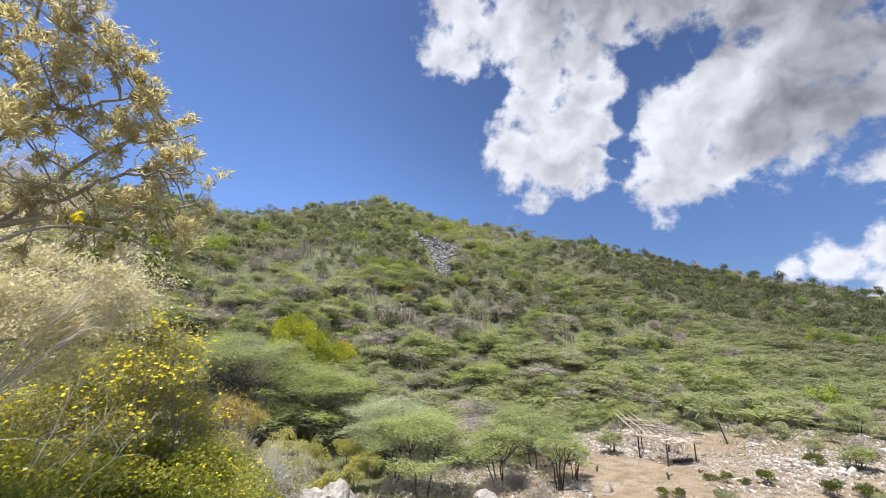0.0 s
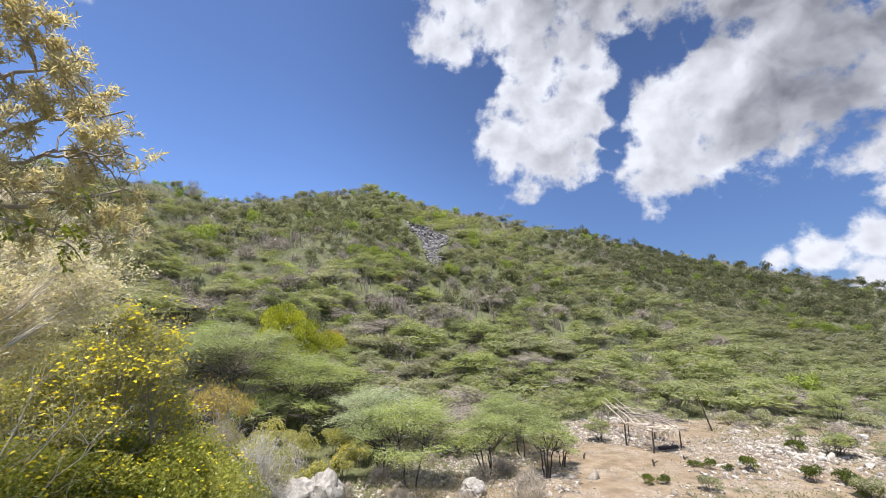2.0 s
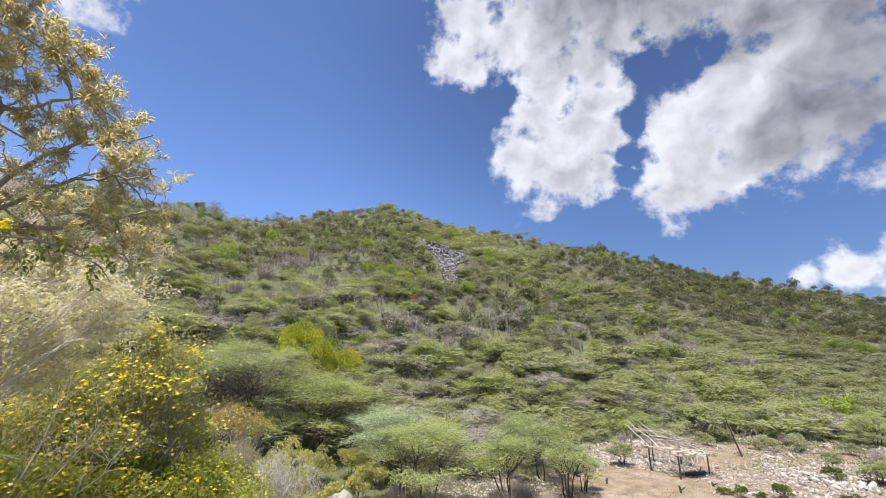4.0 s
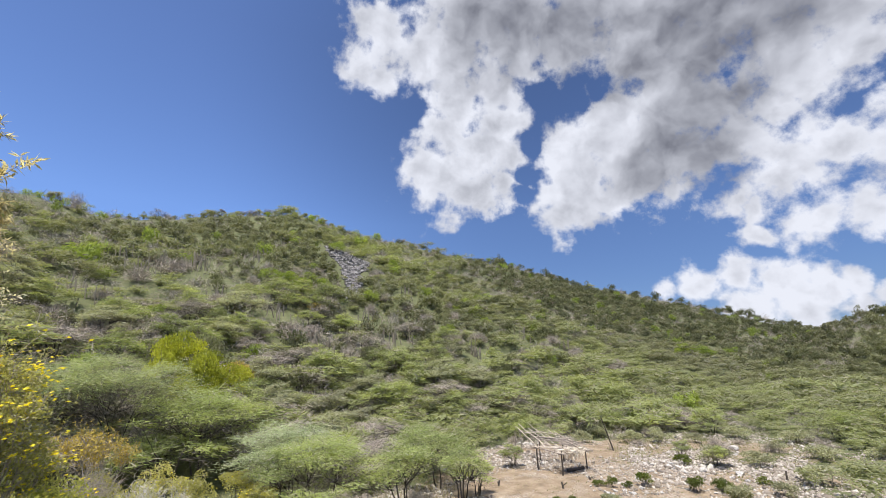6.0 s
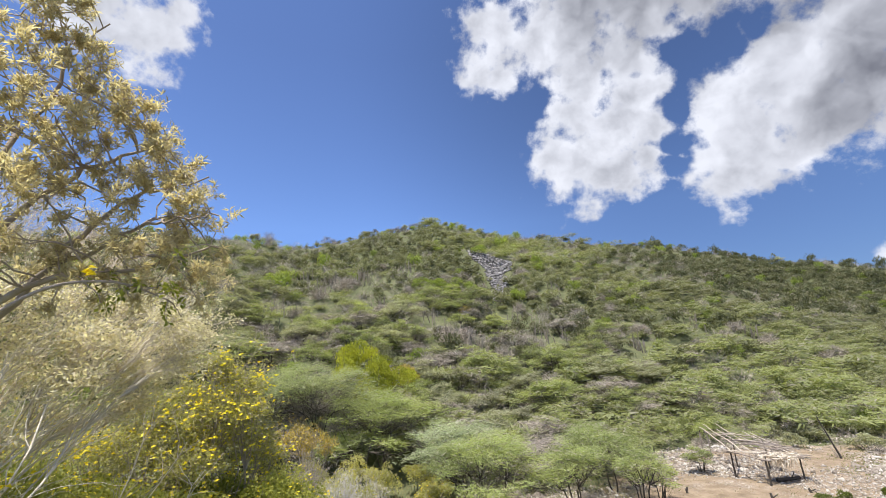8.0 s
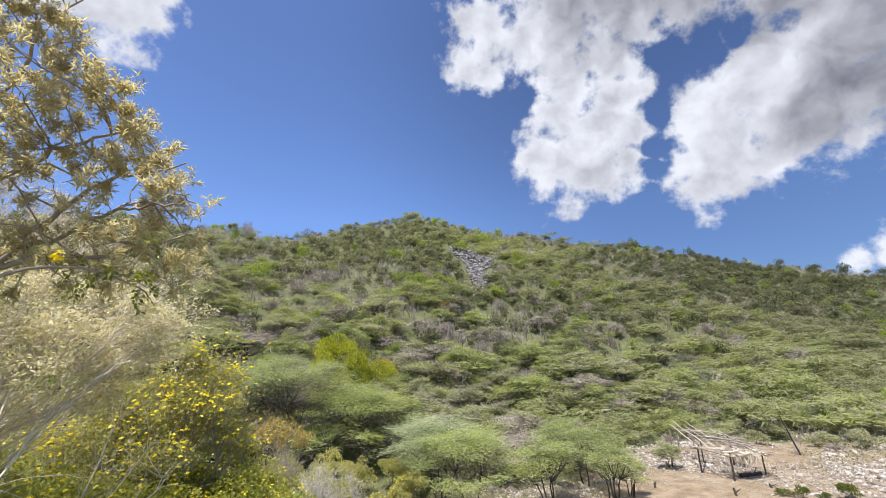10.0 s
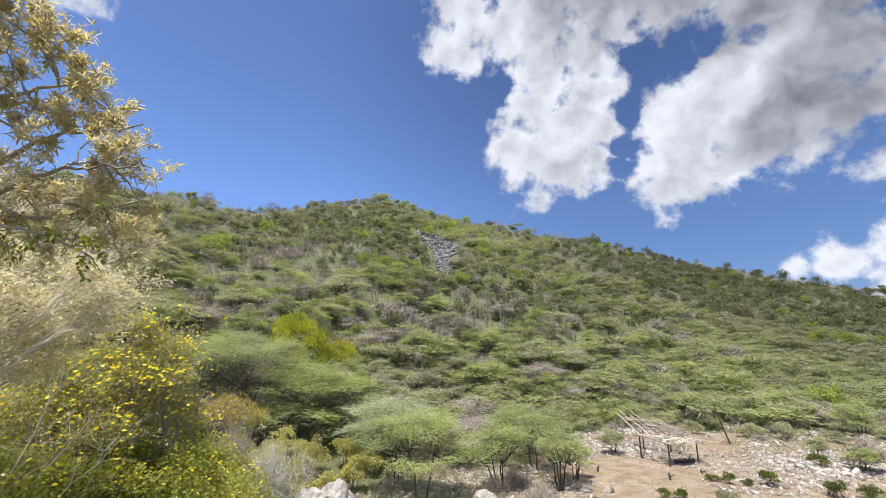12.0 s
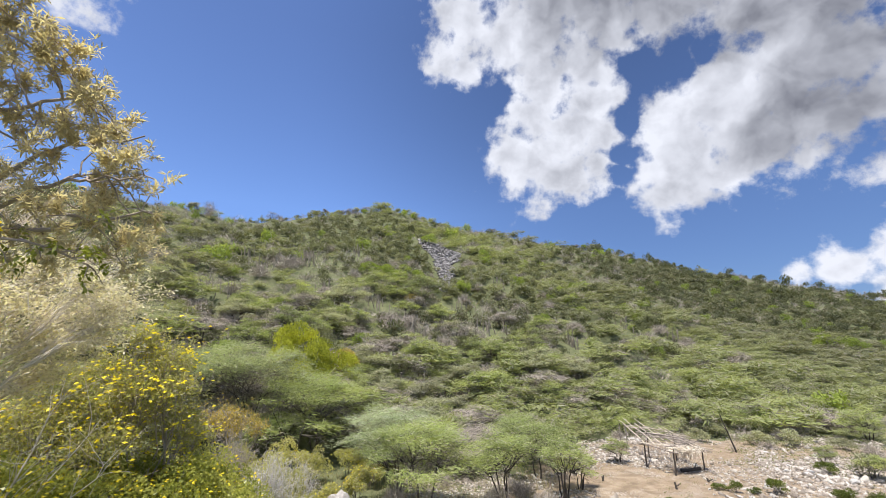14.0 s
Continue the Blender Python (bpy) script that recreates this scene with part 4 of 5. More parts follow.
# ---- shrubs on the bank ----
def airy_shrub(name, label, seed, clumps, r_near, r_far, leaf, width, n_leaf, mat, bark, thick, flowers=0, bloom=0.06, aims_n=6, twigs=5, fill=700, haze=500, sweep=(0, 0, 0), rooted=None):
    """A loose shrub whose clumps are given by heading, height angle and angular radius."""
    rng = np.random.default_rng(seed)
    az0 = sum(c[0] for c in clumps) / len(clumps)
    foot = spot(*rooted) if rooted else spot(az0, (r_near + r_far) / 2)
    o = np.array(foot)
    t = thing(name, label, "shrub", foot)
    wood, ends, ways, blobs = [], [], [], []
    for az, el, rad in clumps:
        r = rng.uniform(r_near, r_far)
        c = np.array(aloft(az, el, r)) - o
        room = r * radians(rad)
        blobs.append((tuple(c - [0, 0, room * .15]), (room * 1.05, room * 1.05, room * .95)))
        start = np.array([c[0] * .35, c[1] * .35, float(land(o[0] + c[0] * .35, o[1] + c[1] * .35)) - o[2] - .1])
        if rooted:
            start = np.array([rng.normal(0, .25), rng.normal(0, .25), -.15])
        limb = bent(rng, start, c, 0.16, 8, 0.10 if rooted else 0.04)
        wood.append(tube(limb, np.linspace(thick * 1.4, thick * .8, 8), 5))
        aims = [c + unit(rng.normal(0, 1, 3)) * room * rng.uniform(.5, 1.0) for _ in range(aims_n)]
        parts, e, w = branching(rng, limb[5], aims, thick, twigs, 0.6, 0.45, 0.05, sweep)
        wood += parts
        ends.append(e)
        ways.append(w)
    ends, ways = np.concatenate(ends), np.concatenate(ways)
    wv, wf = joined(wood)
    piece("stem", mesh_of("stem", wv, wf, bark, smooth=True), t)
    p, d, _ = pads(rng, haze * len(clumps), blobs, 0.5, 0.8)
    tv, tf = strands(rng, p, unit(d * .35 + rng.normal(0, .45, (len(p), 3)) + np.array(sweep) * 1.8 + [0, 0, .25]), rng.uniform(.12, .42, len(p)), rng.uniform(.004, .009, len(p)))
    piece("tangle", mesh_of("tangle", tv, tf, bark), t, "tangle of fine crooked twigs")["kind"] = "stuff"
    v, f = rosettes(rng, ends, ways, n_leaf, leaf, width, 0.1)
    p, d, _ = pads(rng, fill * len(clumps), blobs, 0.55, 0.6)
    v, f = joined([(v, f), leaves(rng, p, unit(d * .5 + rng.normal(0, .8, (len(p), 3))), rng.uniform(.7, 1.4, len(p)) * leaf, width * 1.1)])
    piece("foliage", mesh_of("foliage", v, f, mat, tinted(rng, v, 0.0, 1.0)), t)
    if flowers:
        k = rng.choice(len(ends), min(flowers, len(ends)), replace=False)
        q, e, _ = pads(rng, max(4, flowers // 6), blobs, 0.85, 0.06)
        q = np.repeat(q + e * leaf * 1.5, 6, 0) + rng.normal(0, bloom * 1.4, (len(q) * 6, 3))
        fv, ff = flower_stars(rng, np.concatenate([ends[k[::3]] + ways[k[::3]] * leaf, q]), bloom)
        piece("bloom", mesh_of("bloom", fv, ff, PETAL, tinted(rng, fv, 0, 1)), t, "bright yellow blossoms")["kind"] = "stuff"
    return t


airy_shrub("dry_shrub", "dried straw-coloured shrub with curled pale leaves", 21,
           [(-39.6, 6.0, 1.9), (-41.5, 7.2, 2.2), (-45.0, 8.0, 2.6), (-49.5, 8.6, 3.0), (-54, 9.0, 3.4), (-52, 4.5, 3.4), (-47.5, 4.5, 3.2), (-43.0, 4.2, 2.7), (-39.4, 3.4, 2.0), (-38.0, 5.2, 1.5),
            (-40.6, 1.4, 2.0), (-44, 1.0, 2.6), (-48.5, 0.8, 3.2), (-54, 1.0, 4.0), (-60, 6, 5), (-44.0, -2.0, 1.9), (-50, -3.0, 3.0), (-56, -4.0, 4)], 5.6, 6.7,
           0.046, 0.019, 4, LEAF_STRAW, TWIG_STRAW, 0.007, aims_n=9, twigs=4, fill=850, haze=150, sweep=(.45, .1, .05), rooted=(-61, 6.0))
airy_shrub("dry_thorn_shrub", "tall leafless shrub of pinkish straw-coloured twigs", 25,
           [(-40.5, 9.6, 1.8), (-43.5, 11.0, 2.4), (-47.5, 12.4, 2.8), (-52, 13.5, 3.4), (-57, 14.5, 4.0), (-49.5, 16.2, 2.6), (-54.5, 18.0, 3.0), (-60, 18.5, 4), (-45.2, 14.2, 1.8), (-51.0, 9.8, 3.0), (-57, 9.5, 4.0)], 7.0, 8.4,
           0.040, 0.013, 2, LEAF_STRAW, TWIG_ROSE, 0.008, aims_n=9, twigs=5, fill=150, haze=330, sweep=(.35, .1, .12), rooted=(-60, 7.6))
airy_shrub("yellow_flowered_shrub", "loose shrub dotted with yellow blossoms on grey stems", 22,
           [(-33.2, -1.0, 2.5), (-36.2, 2.2, 1.7), (-35.0, 0.6, 2.0), (-38.6, -1.4, 2.4), (-42.0, -2.4, 2.6), (-35.4, -3.4, 3.0), (-32.2, -3.6, 2.3), (-39.5, -5.0, 3.0), (-34.6, -6.6, 2.8), (-31.2, -6.8, 2.2), (-38, -8.5, 3.5), (-43.5, -6, 3), (-29.8, -8.6, 2.0)], 8.8, 10.0,
           0.055, 0.024, 5, LEAF_SHRUB, TWIG_GREY, 0.012, flowers=560, bloom=0.074, aims_n=8, twigs=4, fill=1500, haze=120)
airy_shrub("yellow_flowered_shrub", "straggling shrub with grey twigs and yellow blossoms", 23,
           [(-45.9, -5.1, 3.6), (-50, -5.5, 4), (-47, -8, 4), (-42, -8.0, 3.6), (-55, -6, 5)], 8.6, 9.6,
           0.045, 0.019, 6, LEAF_SHRUB, TWIG_GREY, 0.010, flowers=280, bloom=0.07, aims_n=8, twigs=4, fill=1000, haze=60, sweep=(.3, .1, 0))
airy_shrub("rust_shrub", "rounded shrub with orange-yellow leaf tips over bare twigs", 24,
           [(-27.0, -6.6, 1.6), (-24.8, -7.2, 1.5), (-29.2, -6.9, 1.5), (-23.4, -7.9, 1.2), (-26.2, -7.9, 1.5)], 28.0, 30.5,
           0.14, 0.06, 3, LEAF_RUST, TWIG_GREY, 0.020, aims_n=8, fill=230, haze=300)


def bank_bush(seed, az, r, radius, height, n, flowers, size=1.0):
    b = leafy_bush("glossy_bush", "dense glossy green bush with small yellow blossoms", "bush", seed, radius, height, int(n * 1.6), 0.062, LEAF_GLOSSY,
                   BARK_GREY, int(flowers * 1.8), 0.060, 3, 0.55)
    return stand(b, az, r, seed * 40, size)


for k, (az, r, rad, h) in enumerate([(-33.0, 9.6, 1.5, 2.75), (-38.0, 9.4, 1.5, 2.8), (-43.0, 9.2, 1.6, 2.7), (-30.0, 10.6, 1.2, 2.8)]):
    stand(leafy_bush("flowering_bush", "olive-green bush dotted with yellow blossoms on the bank", "bush", 110 + k, rad, h, 7000, 0.062, LEAF_SHRUB, BARK_GREY, 130, 0.055, 4, group="bushes of the bank"), az, r, 50 * k)
bank_bush(31, -44, 7.8, 1.9, 2.2, 11000, 230)
bank_bush(32, -35.0, 9.0, 1.8, 2.8, 12000, 240)
bank_bush(33, -27.6, 12.2, 1.75, 3.15, 11000, 120)
bank_bush(34, -53, 7.6, 1.8, 2.4, 8000, 200)
bank_bush(36, -52.5, 6.0, 1.3, 1.7, 7000, 110)
bank_bush(37, -62, 5.4, 1.4, 1.8, 7000, 100)
bank_bush(38, -39.5, 8.4, 1.5, 2.35, 9000, 120)
bank_bush(35, -30.6, 9.8, 1.5, 3.0, 9000, 150)
stand(bare_bush("tangle_bush", "leafless pale grey tangle of thin twigs", 41, 1.5, 3.2, 230, TWIG_PALE, 0.014), -21.6, 20.0)
stand(bare_bush("tangle_bush", "leafless grey tangle of thin twigs", 42, 2.0, 3.0, 150, TWIG_GREY, 0.016), -26.0, 26.5)
stand(bare_bush("tangle_bush", "leafless pale grey tangle of thin twigs", 43, 1.1, 2.3, 110, TWIG_PALE, 0.013), -18.4, 23.0)
stand(bare_bush("pale_branched_shrub", "shrub of long bleached bare branches on the bank", 44, 1.7, 2.4, 13, TWIG_PALE, 0.007), -50, 6.6)
stand(bare_bush("pale_branched_shrub", "shrub of long bleached bare branches on the bank", 45, 1.4, 2.2, 10, TWIG_STRAW, 0.008), -42, 8.6)


def bough_shrub(label, seed, foot_az, foot_r, tips):
    """A nearly leafless shrub of a few long, forking, bleached boughs."""
    rng = np.random.default_rng(seed)
    foot = spot(foot_az, foot_r)
    o = np.array(foot)
    t = thing("bleached_shrub", label, "shrub", foot)
    for az, el, r, thick in tips:
        tip = np.array(aloft(az, el, r)) - o
        line = bent(rng, rng.normal(0, .08, 3) * [1, 1, 0] - [0, 0, .15], tip, 0.22, 10, 0.06)
        wood = [tube(line, np.linspace(thick, thick * .35, 10), 6)]
        for k in range(3, 9):
            e = [line[k] + unit(unit(tip) + rng.normal(0, .55, 3)) * rng.uniform(.35, .8) for _ in range(2)]
            parts, _, _ = branching(rng, line[k], e, thick * .38, 2, 0.6, 0.5)
            wood += parts
        wv, wf = joined(wood)
        piece("bough", mesh_of("bough", wv, wf, TWIG_STRAW, smooth=True), t)


bough_shrub("bleached grey shrub of long forking boughs on the bank", 48, -60, 5.0, [(-46, 1.5, 6.2, .016), (-49, 6, 6.0, .014), (-52, -3, 5.6, .014), (-44, -3, 6.6, .011), (-54, 4, 5.6, .013)])
bough_shrub("bleached grey shrub leaning over yellow blossoms", 49, -47, 7.2, [(-38.5, -6, 7.4, .012), (-41, -2, 7.0, .014), (-36.5, -9, 7.6, .011)])
for k, (az, r, rad, h) in enumerate([(-13.4, 19.0, 0.9, 0.75), (-15.5, 22.5, 1.1, 1.8), (-19.5, 21.5, 1.4, 2.2), (-24, 20, 1.5, 2.4), (-11.5, 24.5, 1.0, 1.6),
                                     (-22, 25, 1.7, 2.6), (-30, 22, 1.8, 2.5), (-17.2, 28, 1.5, 2.2), (-12.8, 29, 1.4, 2.0), (-20.2, 29.2, 1.5, 2.4), (-25.5, 29, 1.6, 2.7), (-10.2, 27.2, 1.1, 1.6)]):
    stand(leafy_bush("flowering_bush", "olive-green bush with few yellow blossoms", "bush", 50 + k, rad, h, 2800, 0.12, LEAF_SHRUB, BARK_GREY, 45, 0.09, 4,
                     group="bushes under the bank"), az, r, 37 * k)


# ---- rocks ----
def rock_shape(seed, cuts=2, rough=0.25, angular=False):
    rng = np.random.default_rng(seed)
    bm = bmesh.new()
    bmesh.ops.create_icosphere(bm, subdivisions=cuts, radius=1.0)
    off = Vector(rng.uniform(-9, 9, 3))
    lo, hi, count, cut = (0.45, 0.8, 9, 1.0) if angular else (0.78, 0.98, 14, 0.75)
    planes = [(Vector(unit(rng.normal(0, 1, 3))), rng.uniform(lo, hi)) for _ in range(count)]
    for v in bm.verts:
        for n, d in planes:
            over = v.co.dot(n) - d
            if over > 0:
                v.co -= n * over * cut
        v.co *= 1 + rough * noise.fractal(v.co * 1.6 + off, 0.8, 2.0, 4)
    return bm


def rock_mesh(seed, mat, cuts=2):
    bm = rock_shape(seed, cuts, 0.2 if cuts > 3 else 0.12, cuts < 4)
    me = bpy.data.meshes.new("rock")
    bm.to_mesh(me)
    bm.free()
    me.materials.append(mat)
    return me


ROCKS = [rock_mesh(60 + k, LIMESTONE, 4) for k in range(3)] + [rock_mesh(70 + k, LIMESTONE, 3) for k in range(6)]


def rock(k, az, r, sx, sy, sz, turn, label, name="rock", sink=0.25, group="pale rocks of the clearing"):
    ob = new(name, ROCKS[k % len(ROCKS)])
    ob.matrix_basis = Matrix.Translation(spot(az, r, sz * (1 - 2 * sink) * .8)) @ Matrix.Rotation(radians(turn), 4, "Z") @ Matrix.Diagonal((sx, sy, sz, 1))
    return tagged(ob, label, "rock", group)


rock(0, -17.3, 20.8, 1.2, 1.0, 0.95, 20, "large weathered white limestone boulder under the bank", "boulder", group="boulders")
rock(1, -13.9, 21.1, 0.8, 0.8, 1.05, 70, "upright weathered white limestone boulder under the bank", "boulder", group="boulders")
rock(2, 4.2, 22.0, 0.6, 0.55, 0.5, 10, "brownish pitted boulder below the thorn trees", "boulder", group="boulders")
rng = np.random.default_rng(80)
for az, r, count, spread, size in ((30.6, 29.0, 11, 0.9, 0.24), (36.5, 36.8, 13, 1.6, 0.30), (39.0, 36.0, 6, 1.2, 0.42), (41.5, 43.0, 9, 2.0, 0.34), (35.5, 33.0, 8, 1.5, 0.2),
                                   (46.5, 34.5, 11, 1.8, 0.22), (62.3, 33.5, 8, 1.0, 0.26), (33.5, 30.0, 5, 1.0, 0.2), (8.0, 27.5, 10, 1.8, 0.2), (19.5, 44.5, 9, 1.8, 0.28)):
    for _ in range(count):
        a, q = az + np.degrees(rng.normal(0, spread) / r), r + rng.normal(0, spread * .55)
        s = size * rng.uniform(.3, .95)
        rock(int(rng.integers(3, 9)), a, q, s * rng.uniform(.8, 1.5), s * rng.uniform(.7, 1.2), s * rng.uniform(.45, .9), rng.uniform(0, 360), "pale broken limestone rock on bare soil")


def rubble(name, label, mat, places, size, seed):
    """Loose stones past counting."""
    rng = np.random.default_rng(seed)
    shapes = []
    for k in range(12):
        v = np.array([(1, 0, 0), (0, 1, 0), (-1, 0, 0), (0, -1, 0), (0, 0, 1), (0, 0, -1.0)]) * rng.uniform(.6, 1.2, (6, 1)) + rng.normal(0, .28, (6, 3))
        shapes.append((v, np.array([(0, 1, 4), (1, 2, 4), (2, 3, 4), (3, 0, 4), (1, 0, 5), (2, 1, 5), (3, 2, 5), (0, 3, 5)])))
    parts = []
    for p, s in zip(places, size):
        v, f = shapes[rng.integers(0, 12)]
        a = rng.uniform(0, 6.28)
        m = np.array([[math.cos(a), -math.sin(a), 0], [math.sin(a), math.cos(a), 0], [0, 0, 1]])
        parts.append(((v * (s * rng.uniform(.7, 1.5, 3) * [1, 1, .65])) @ m.T + p, f))
    v, f = joined(parts)
    return tagged(new(name, mesh_of(name, v, f, mat)), label, "stones", kind="stuff")


def clearing_points(seed, n, az_lo, az_hi, r_lo, r_hi, cut=0.35, k=3.2):
    """Random places on the bare ground, thick in some patches."""
    rng = np.random.default_rng(seed)
    az, r = rng.uniform(az_lo, az_hi, n), np.sqrt(rng.uniform(r_lo**2, r_hi**2, n))
    x, y = r * np.sin(np.radians(az)), r * np.cos(np.radians(az))
    keep = (bareness(x, y) > cut) & (patchy(x, y, k, seed * 1.0) + rng.normal(0, .12, n) > 0.5)
    x, y = x[keep], y[keep]
    return np.stack([x, y, land(x, y)], -1), rng


pts, rng = clearing_points(7, 70000, -14, 74, 19, 57, 0.10, 2.6)
track = np.hypot((pts[:, 0] - 11.5) / 3.6, (pts[:, 1] - 27.5) / 4.5) > rng.uniform(.8, 1.2, len(pts))
pts = pts[track & (rng.random(len(pts)) > .6 * np.clip((np.degrees(np.arctan2(pts[:, 0], pts[:, 1])) - 50) / 8, 0, 1))]
rubble("rubble", "scattered pale limestone rubble on the clearing", RUBBLE, pts, rng.gamma(1.3, 0.036, len(pts)) + 0.025, 90)
extra, rng = clearing_points(17, 9000, 12.5, 27, 33.5, 50, 0.0, 2.2)
rubble("rubble", "white stones heaped round the shelter", RUBBLE, extra, rng.gamma(1.2, 0.028, len(extra)) + 0.02, 91)
extra, rng = clearing_points(23, 12000, 33, 50, 32, 44, 0.0, 1.8)
rubble("rubble", "patch of broken white limestone on the clearing", RUBBLE, extra, rng.gamma(1.3, 0.04, len(extra)) + 0.025, 93)
extra, rng = clearing_points(19, 5200, -6, 17, 23, 33, -1, 2.0)
rubble("rubble", "white stones strewn under the thorn trees", RUBBLE, extra, rng.gamma(1.3, 0.034, len(extra)) + 0.025, 92)
a, q = rng.uniform(-1, 1, 3200), rng.uniform(0, 1, 3200) ** .7
r = 77.5 + 31.5 * q
az = -1.2 + a * (0.45 + 2.7 * q**1.5) * (1 + .35 * np.sin(r / 2.3) * np.sin(r / 5.1 + 1)) + .5 * np.sin(r / 6.3)
x, y = r * np.sin(np.radians(az)), r * np.cos(np.radians(az))
rubble("scree", "fan of grey broken stone on the hillside", SCREE, np.stack([x, y, land(x, y) + .1], -1), rng.gamma(3, 0.065, 3200) + 0.08, 95)


# ---- grass and weeds ----
def tufts(name, label, mat, places, rng, blades, tall, spread, width, loose=0.45):
    n = len(places) * blades
    base = np.repeat(places, blades, 0) + rng.normal(0, spread, (n, 3)) * [1, 1, 0]
    way = unit(rng.normal(0, loose, (n, 3)) * [1, 1, .4] + [0, 0, .8])
    size = tall * rng.uniform(.5, 1.3, n)
    v, f = leaves(rng, base + way * size[:, None] * .45, way, size, width)
    tint = np.repeat(np.repeat(rng.uniform(0, 1, len(places)), blades), 4)
    return tagged(new(name, mesh_of(name, v, f, mat, tint)), label, "grass", kind="stuff")


pts, rng = clearing_points(13, 9000, -12, 76, 18, 60, 0.03, 2.7)
tufts("dry_grass", "thin straw-coloured grass tufts on stony soil", GRASS_DRY, pts, rng, 11, 0.085, 0.2, 0.02, 1.2)
rng = np.random.default_rng(15)
az, r = rng.uniform(24, 78, 14000), np.sqrt(rng.uniform(22**2, 80**2, 14000))
x, y = r * np.sin(np.radians(az)), r * np.cos(np.radians(az))
keep = patchy(x, y, 4.5, 2.2) + rng.normal(0, .1, len(x)) + np.interp(az, [24, 32, 50, 78], [-.16, -.03, .06, .16]) > 0.47
tufts("green_weeds", "low green weeds and grass of the valley floor", GRASS_GREEN, np.stack([x, y, land(x, y)], -1)[keep], rng, 8, 0.16, 0.36, 0.045, 1.3)
pts = np.concatenate([np.array([spot(a, q)]) for a, q in zip(rng.uniform(-32, 12, 900), rng.uniform(18, 31, 900))])
tufts("undergrowth", "brown dry undergrowth beneath the thorn trees", GRASS_DRY, pts, rng, 10, 0.40, 0.3, 0.025)


# ---- thorn trees of the valley floor ----
NEAR = [("spreading thorn tree with a low fine-leaved crown", -3.4, 22.8, 3.1, 3.9, 6500, 2, 0), ("slim thorn tree with grey-green crown", -7.2, 24.6, 2.2, 3.4, 3800, 3, 60),
        ("several-stemmed thorn tree above white rubble", 6.2, 24.6, 2.0, 3.1, 2500, 4, 20), ("low thorn tree above white rubble", 10.4, 28.9, 2.5, 3.1, 3200, 2, 100),
        ("several-stemmed thorn tree at the clearing's edge", 13.4, 25.2, 1.6, 2.8, 1700, 5, 140), ("wind-combed pale thorn tree with whitish twigs", -7.5, 29.5, 3.4, 3.9, 8500, 3, 10),
        ("broad thorn tree shading a dark hollow", -17.0, 34.5, 3.9, 5.0, 11000, 4, 0), ("broad wind-combed thorn tree on the slope", -24.6, 35.5, 4.8, 6.4, 14500, 4, 0),
        ("leafless thorn tree with dark tangled crown", 0.8, 30.0, 3.4, 2.9, 9000, 3, 40), ("broad thorn tree beside rubble", 8.5, 33.0, 3.6, 3.0, 9000, 3, 70),
        ("broad thorn tree of the lower slope", -30.5, 38.0, 4.6, 5.0, 12000, 3, 30)]
for k, (label, az, r, wide, tall, n, stems, turn) in enumerate(NEAR):
    mat = LEAF_BLEACHED if label.startswith("wind-combed") else TWIG_GREY if label.startswith("leafless") else LEAF_COMBED if wide > 4 else LEAF_THORN
    note = "dense bare grey twigs" if mat is TWIG_GREY else "whitish combed crown" if mat is LEAF_BLEACHED else "flat feathery pale green crown"
    stand(acacia(230 + k, label, mat, note=note, wide=wide, tall=tall, n=int(n * (1.2 if wide > 4 else 1.7)), stems=stems, leaf=0.23 if wide > 4 else 0.17, pads_n=20, slim=.4 if mat is TWIG_GREY else .55 if wide > 4 else .8, under=4200 if wide > 3.7 else 1500 if wide > 2.8 else 450,
                 drop=.2 if wide > 3.7 or wide < 2.6 else .42), az, r, turn, 1.0, 0.05)
FORMS = [acacia(200 + k, "umbrella-crowned thorn tree with feathery pale leaves", wide=w, tall=h, n=n, stems=st) for k, (w, h, n, st) in enumerate(
    ((2.5, 2.8, 2700, 3), (2.9, 3.0, 3000, 4), (2.1, 2.5, 2400, 3), (3.3, 2.9, 3300, 3), (1.8, 2.3, 2100, 4), (2.6, 3.2, 2700, 2)))]
FORMS += [acacia(260 + k, "dusty grey-green thorn tree on the lower slope", LEAF_DUSTY, note="dull dusty crown", wide=w, tall=h, n=n, stems=st) for k, (w, h, n, st) in enumerate(
    ((2.6, 2.7, 3400, 3), (2.2, 2.4, 3000, 4)))]
FORMS += [acacia(270 + k, "leafless thorn tree with a dense grey twig crown", TWIG_GREY, note="dense bare grey twigs", wide=w, tall=h, n=n, stems=st, leaf=.23, slim=.5) for k, (w, h, n, st) in enumerate(
    ((2.3, 2.5, 2600, 4), (2.0, 2.2, 2200, 5), (2.8, 2.4, 2800, 4)))]
FEW = [(6, -20, 46, 0, 1), (7, 11, 46, 0, 1), (8, -14.5, 37.5, 0, 1.1), (9, 3.5, 34.2, 0, 1), (10, -9.0, 38.5, 0, 1.2), (0, -2.5, 37, 0, 1), (1, 5, 38, 50, 1.1), (2, 41.6, 37.5, 50, 0.55), (3, 52, 55, 0, .9), (4, 15.2, 27.4, 10, 0.8), (5, -13, 40, 0, 1)]
for k, az, r, turn, size in FEW:
    stand(FORMS[k], az, r, turn, size)
for k, az, r, turn, size in [(4, 19.7, 34.6, 0, 0.62), (4, 38.5, 40, 90, 0.5), (2, 56.8, 40.0, 20, 0.7)]:
    stand_copy(FORMS[k], az, r, turn, size)
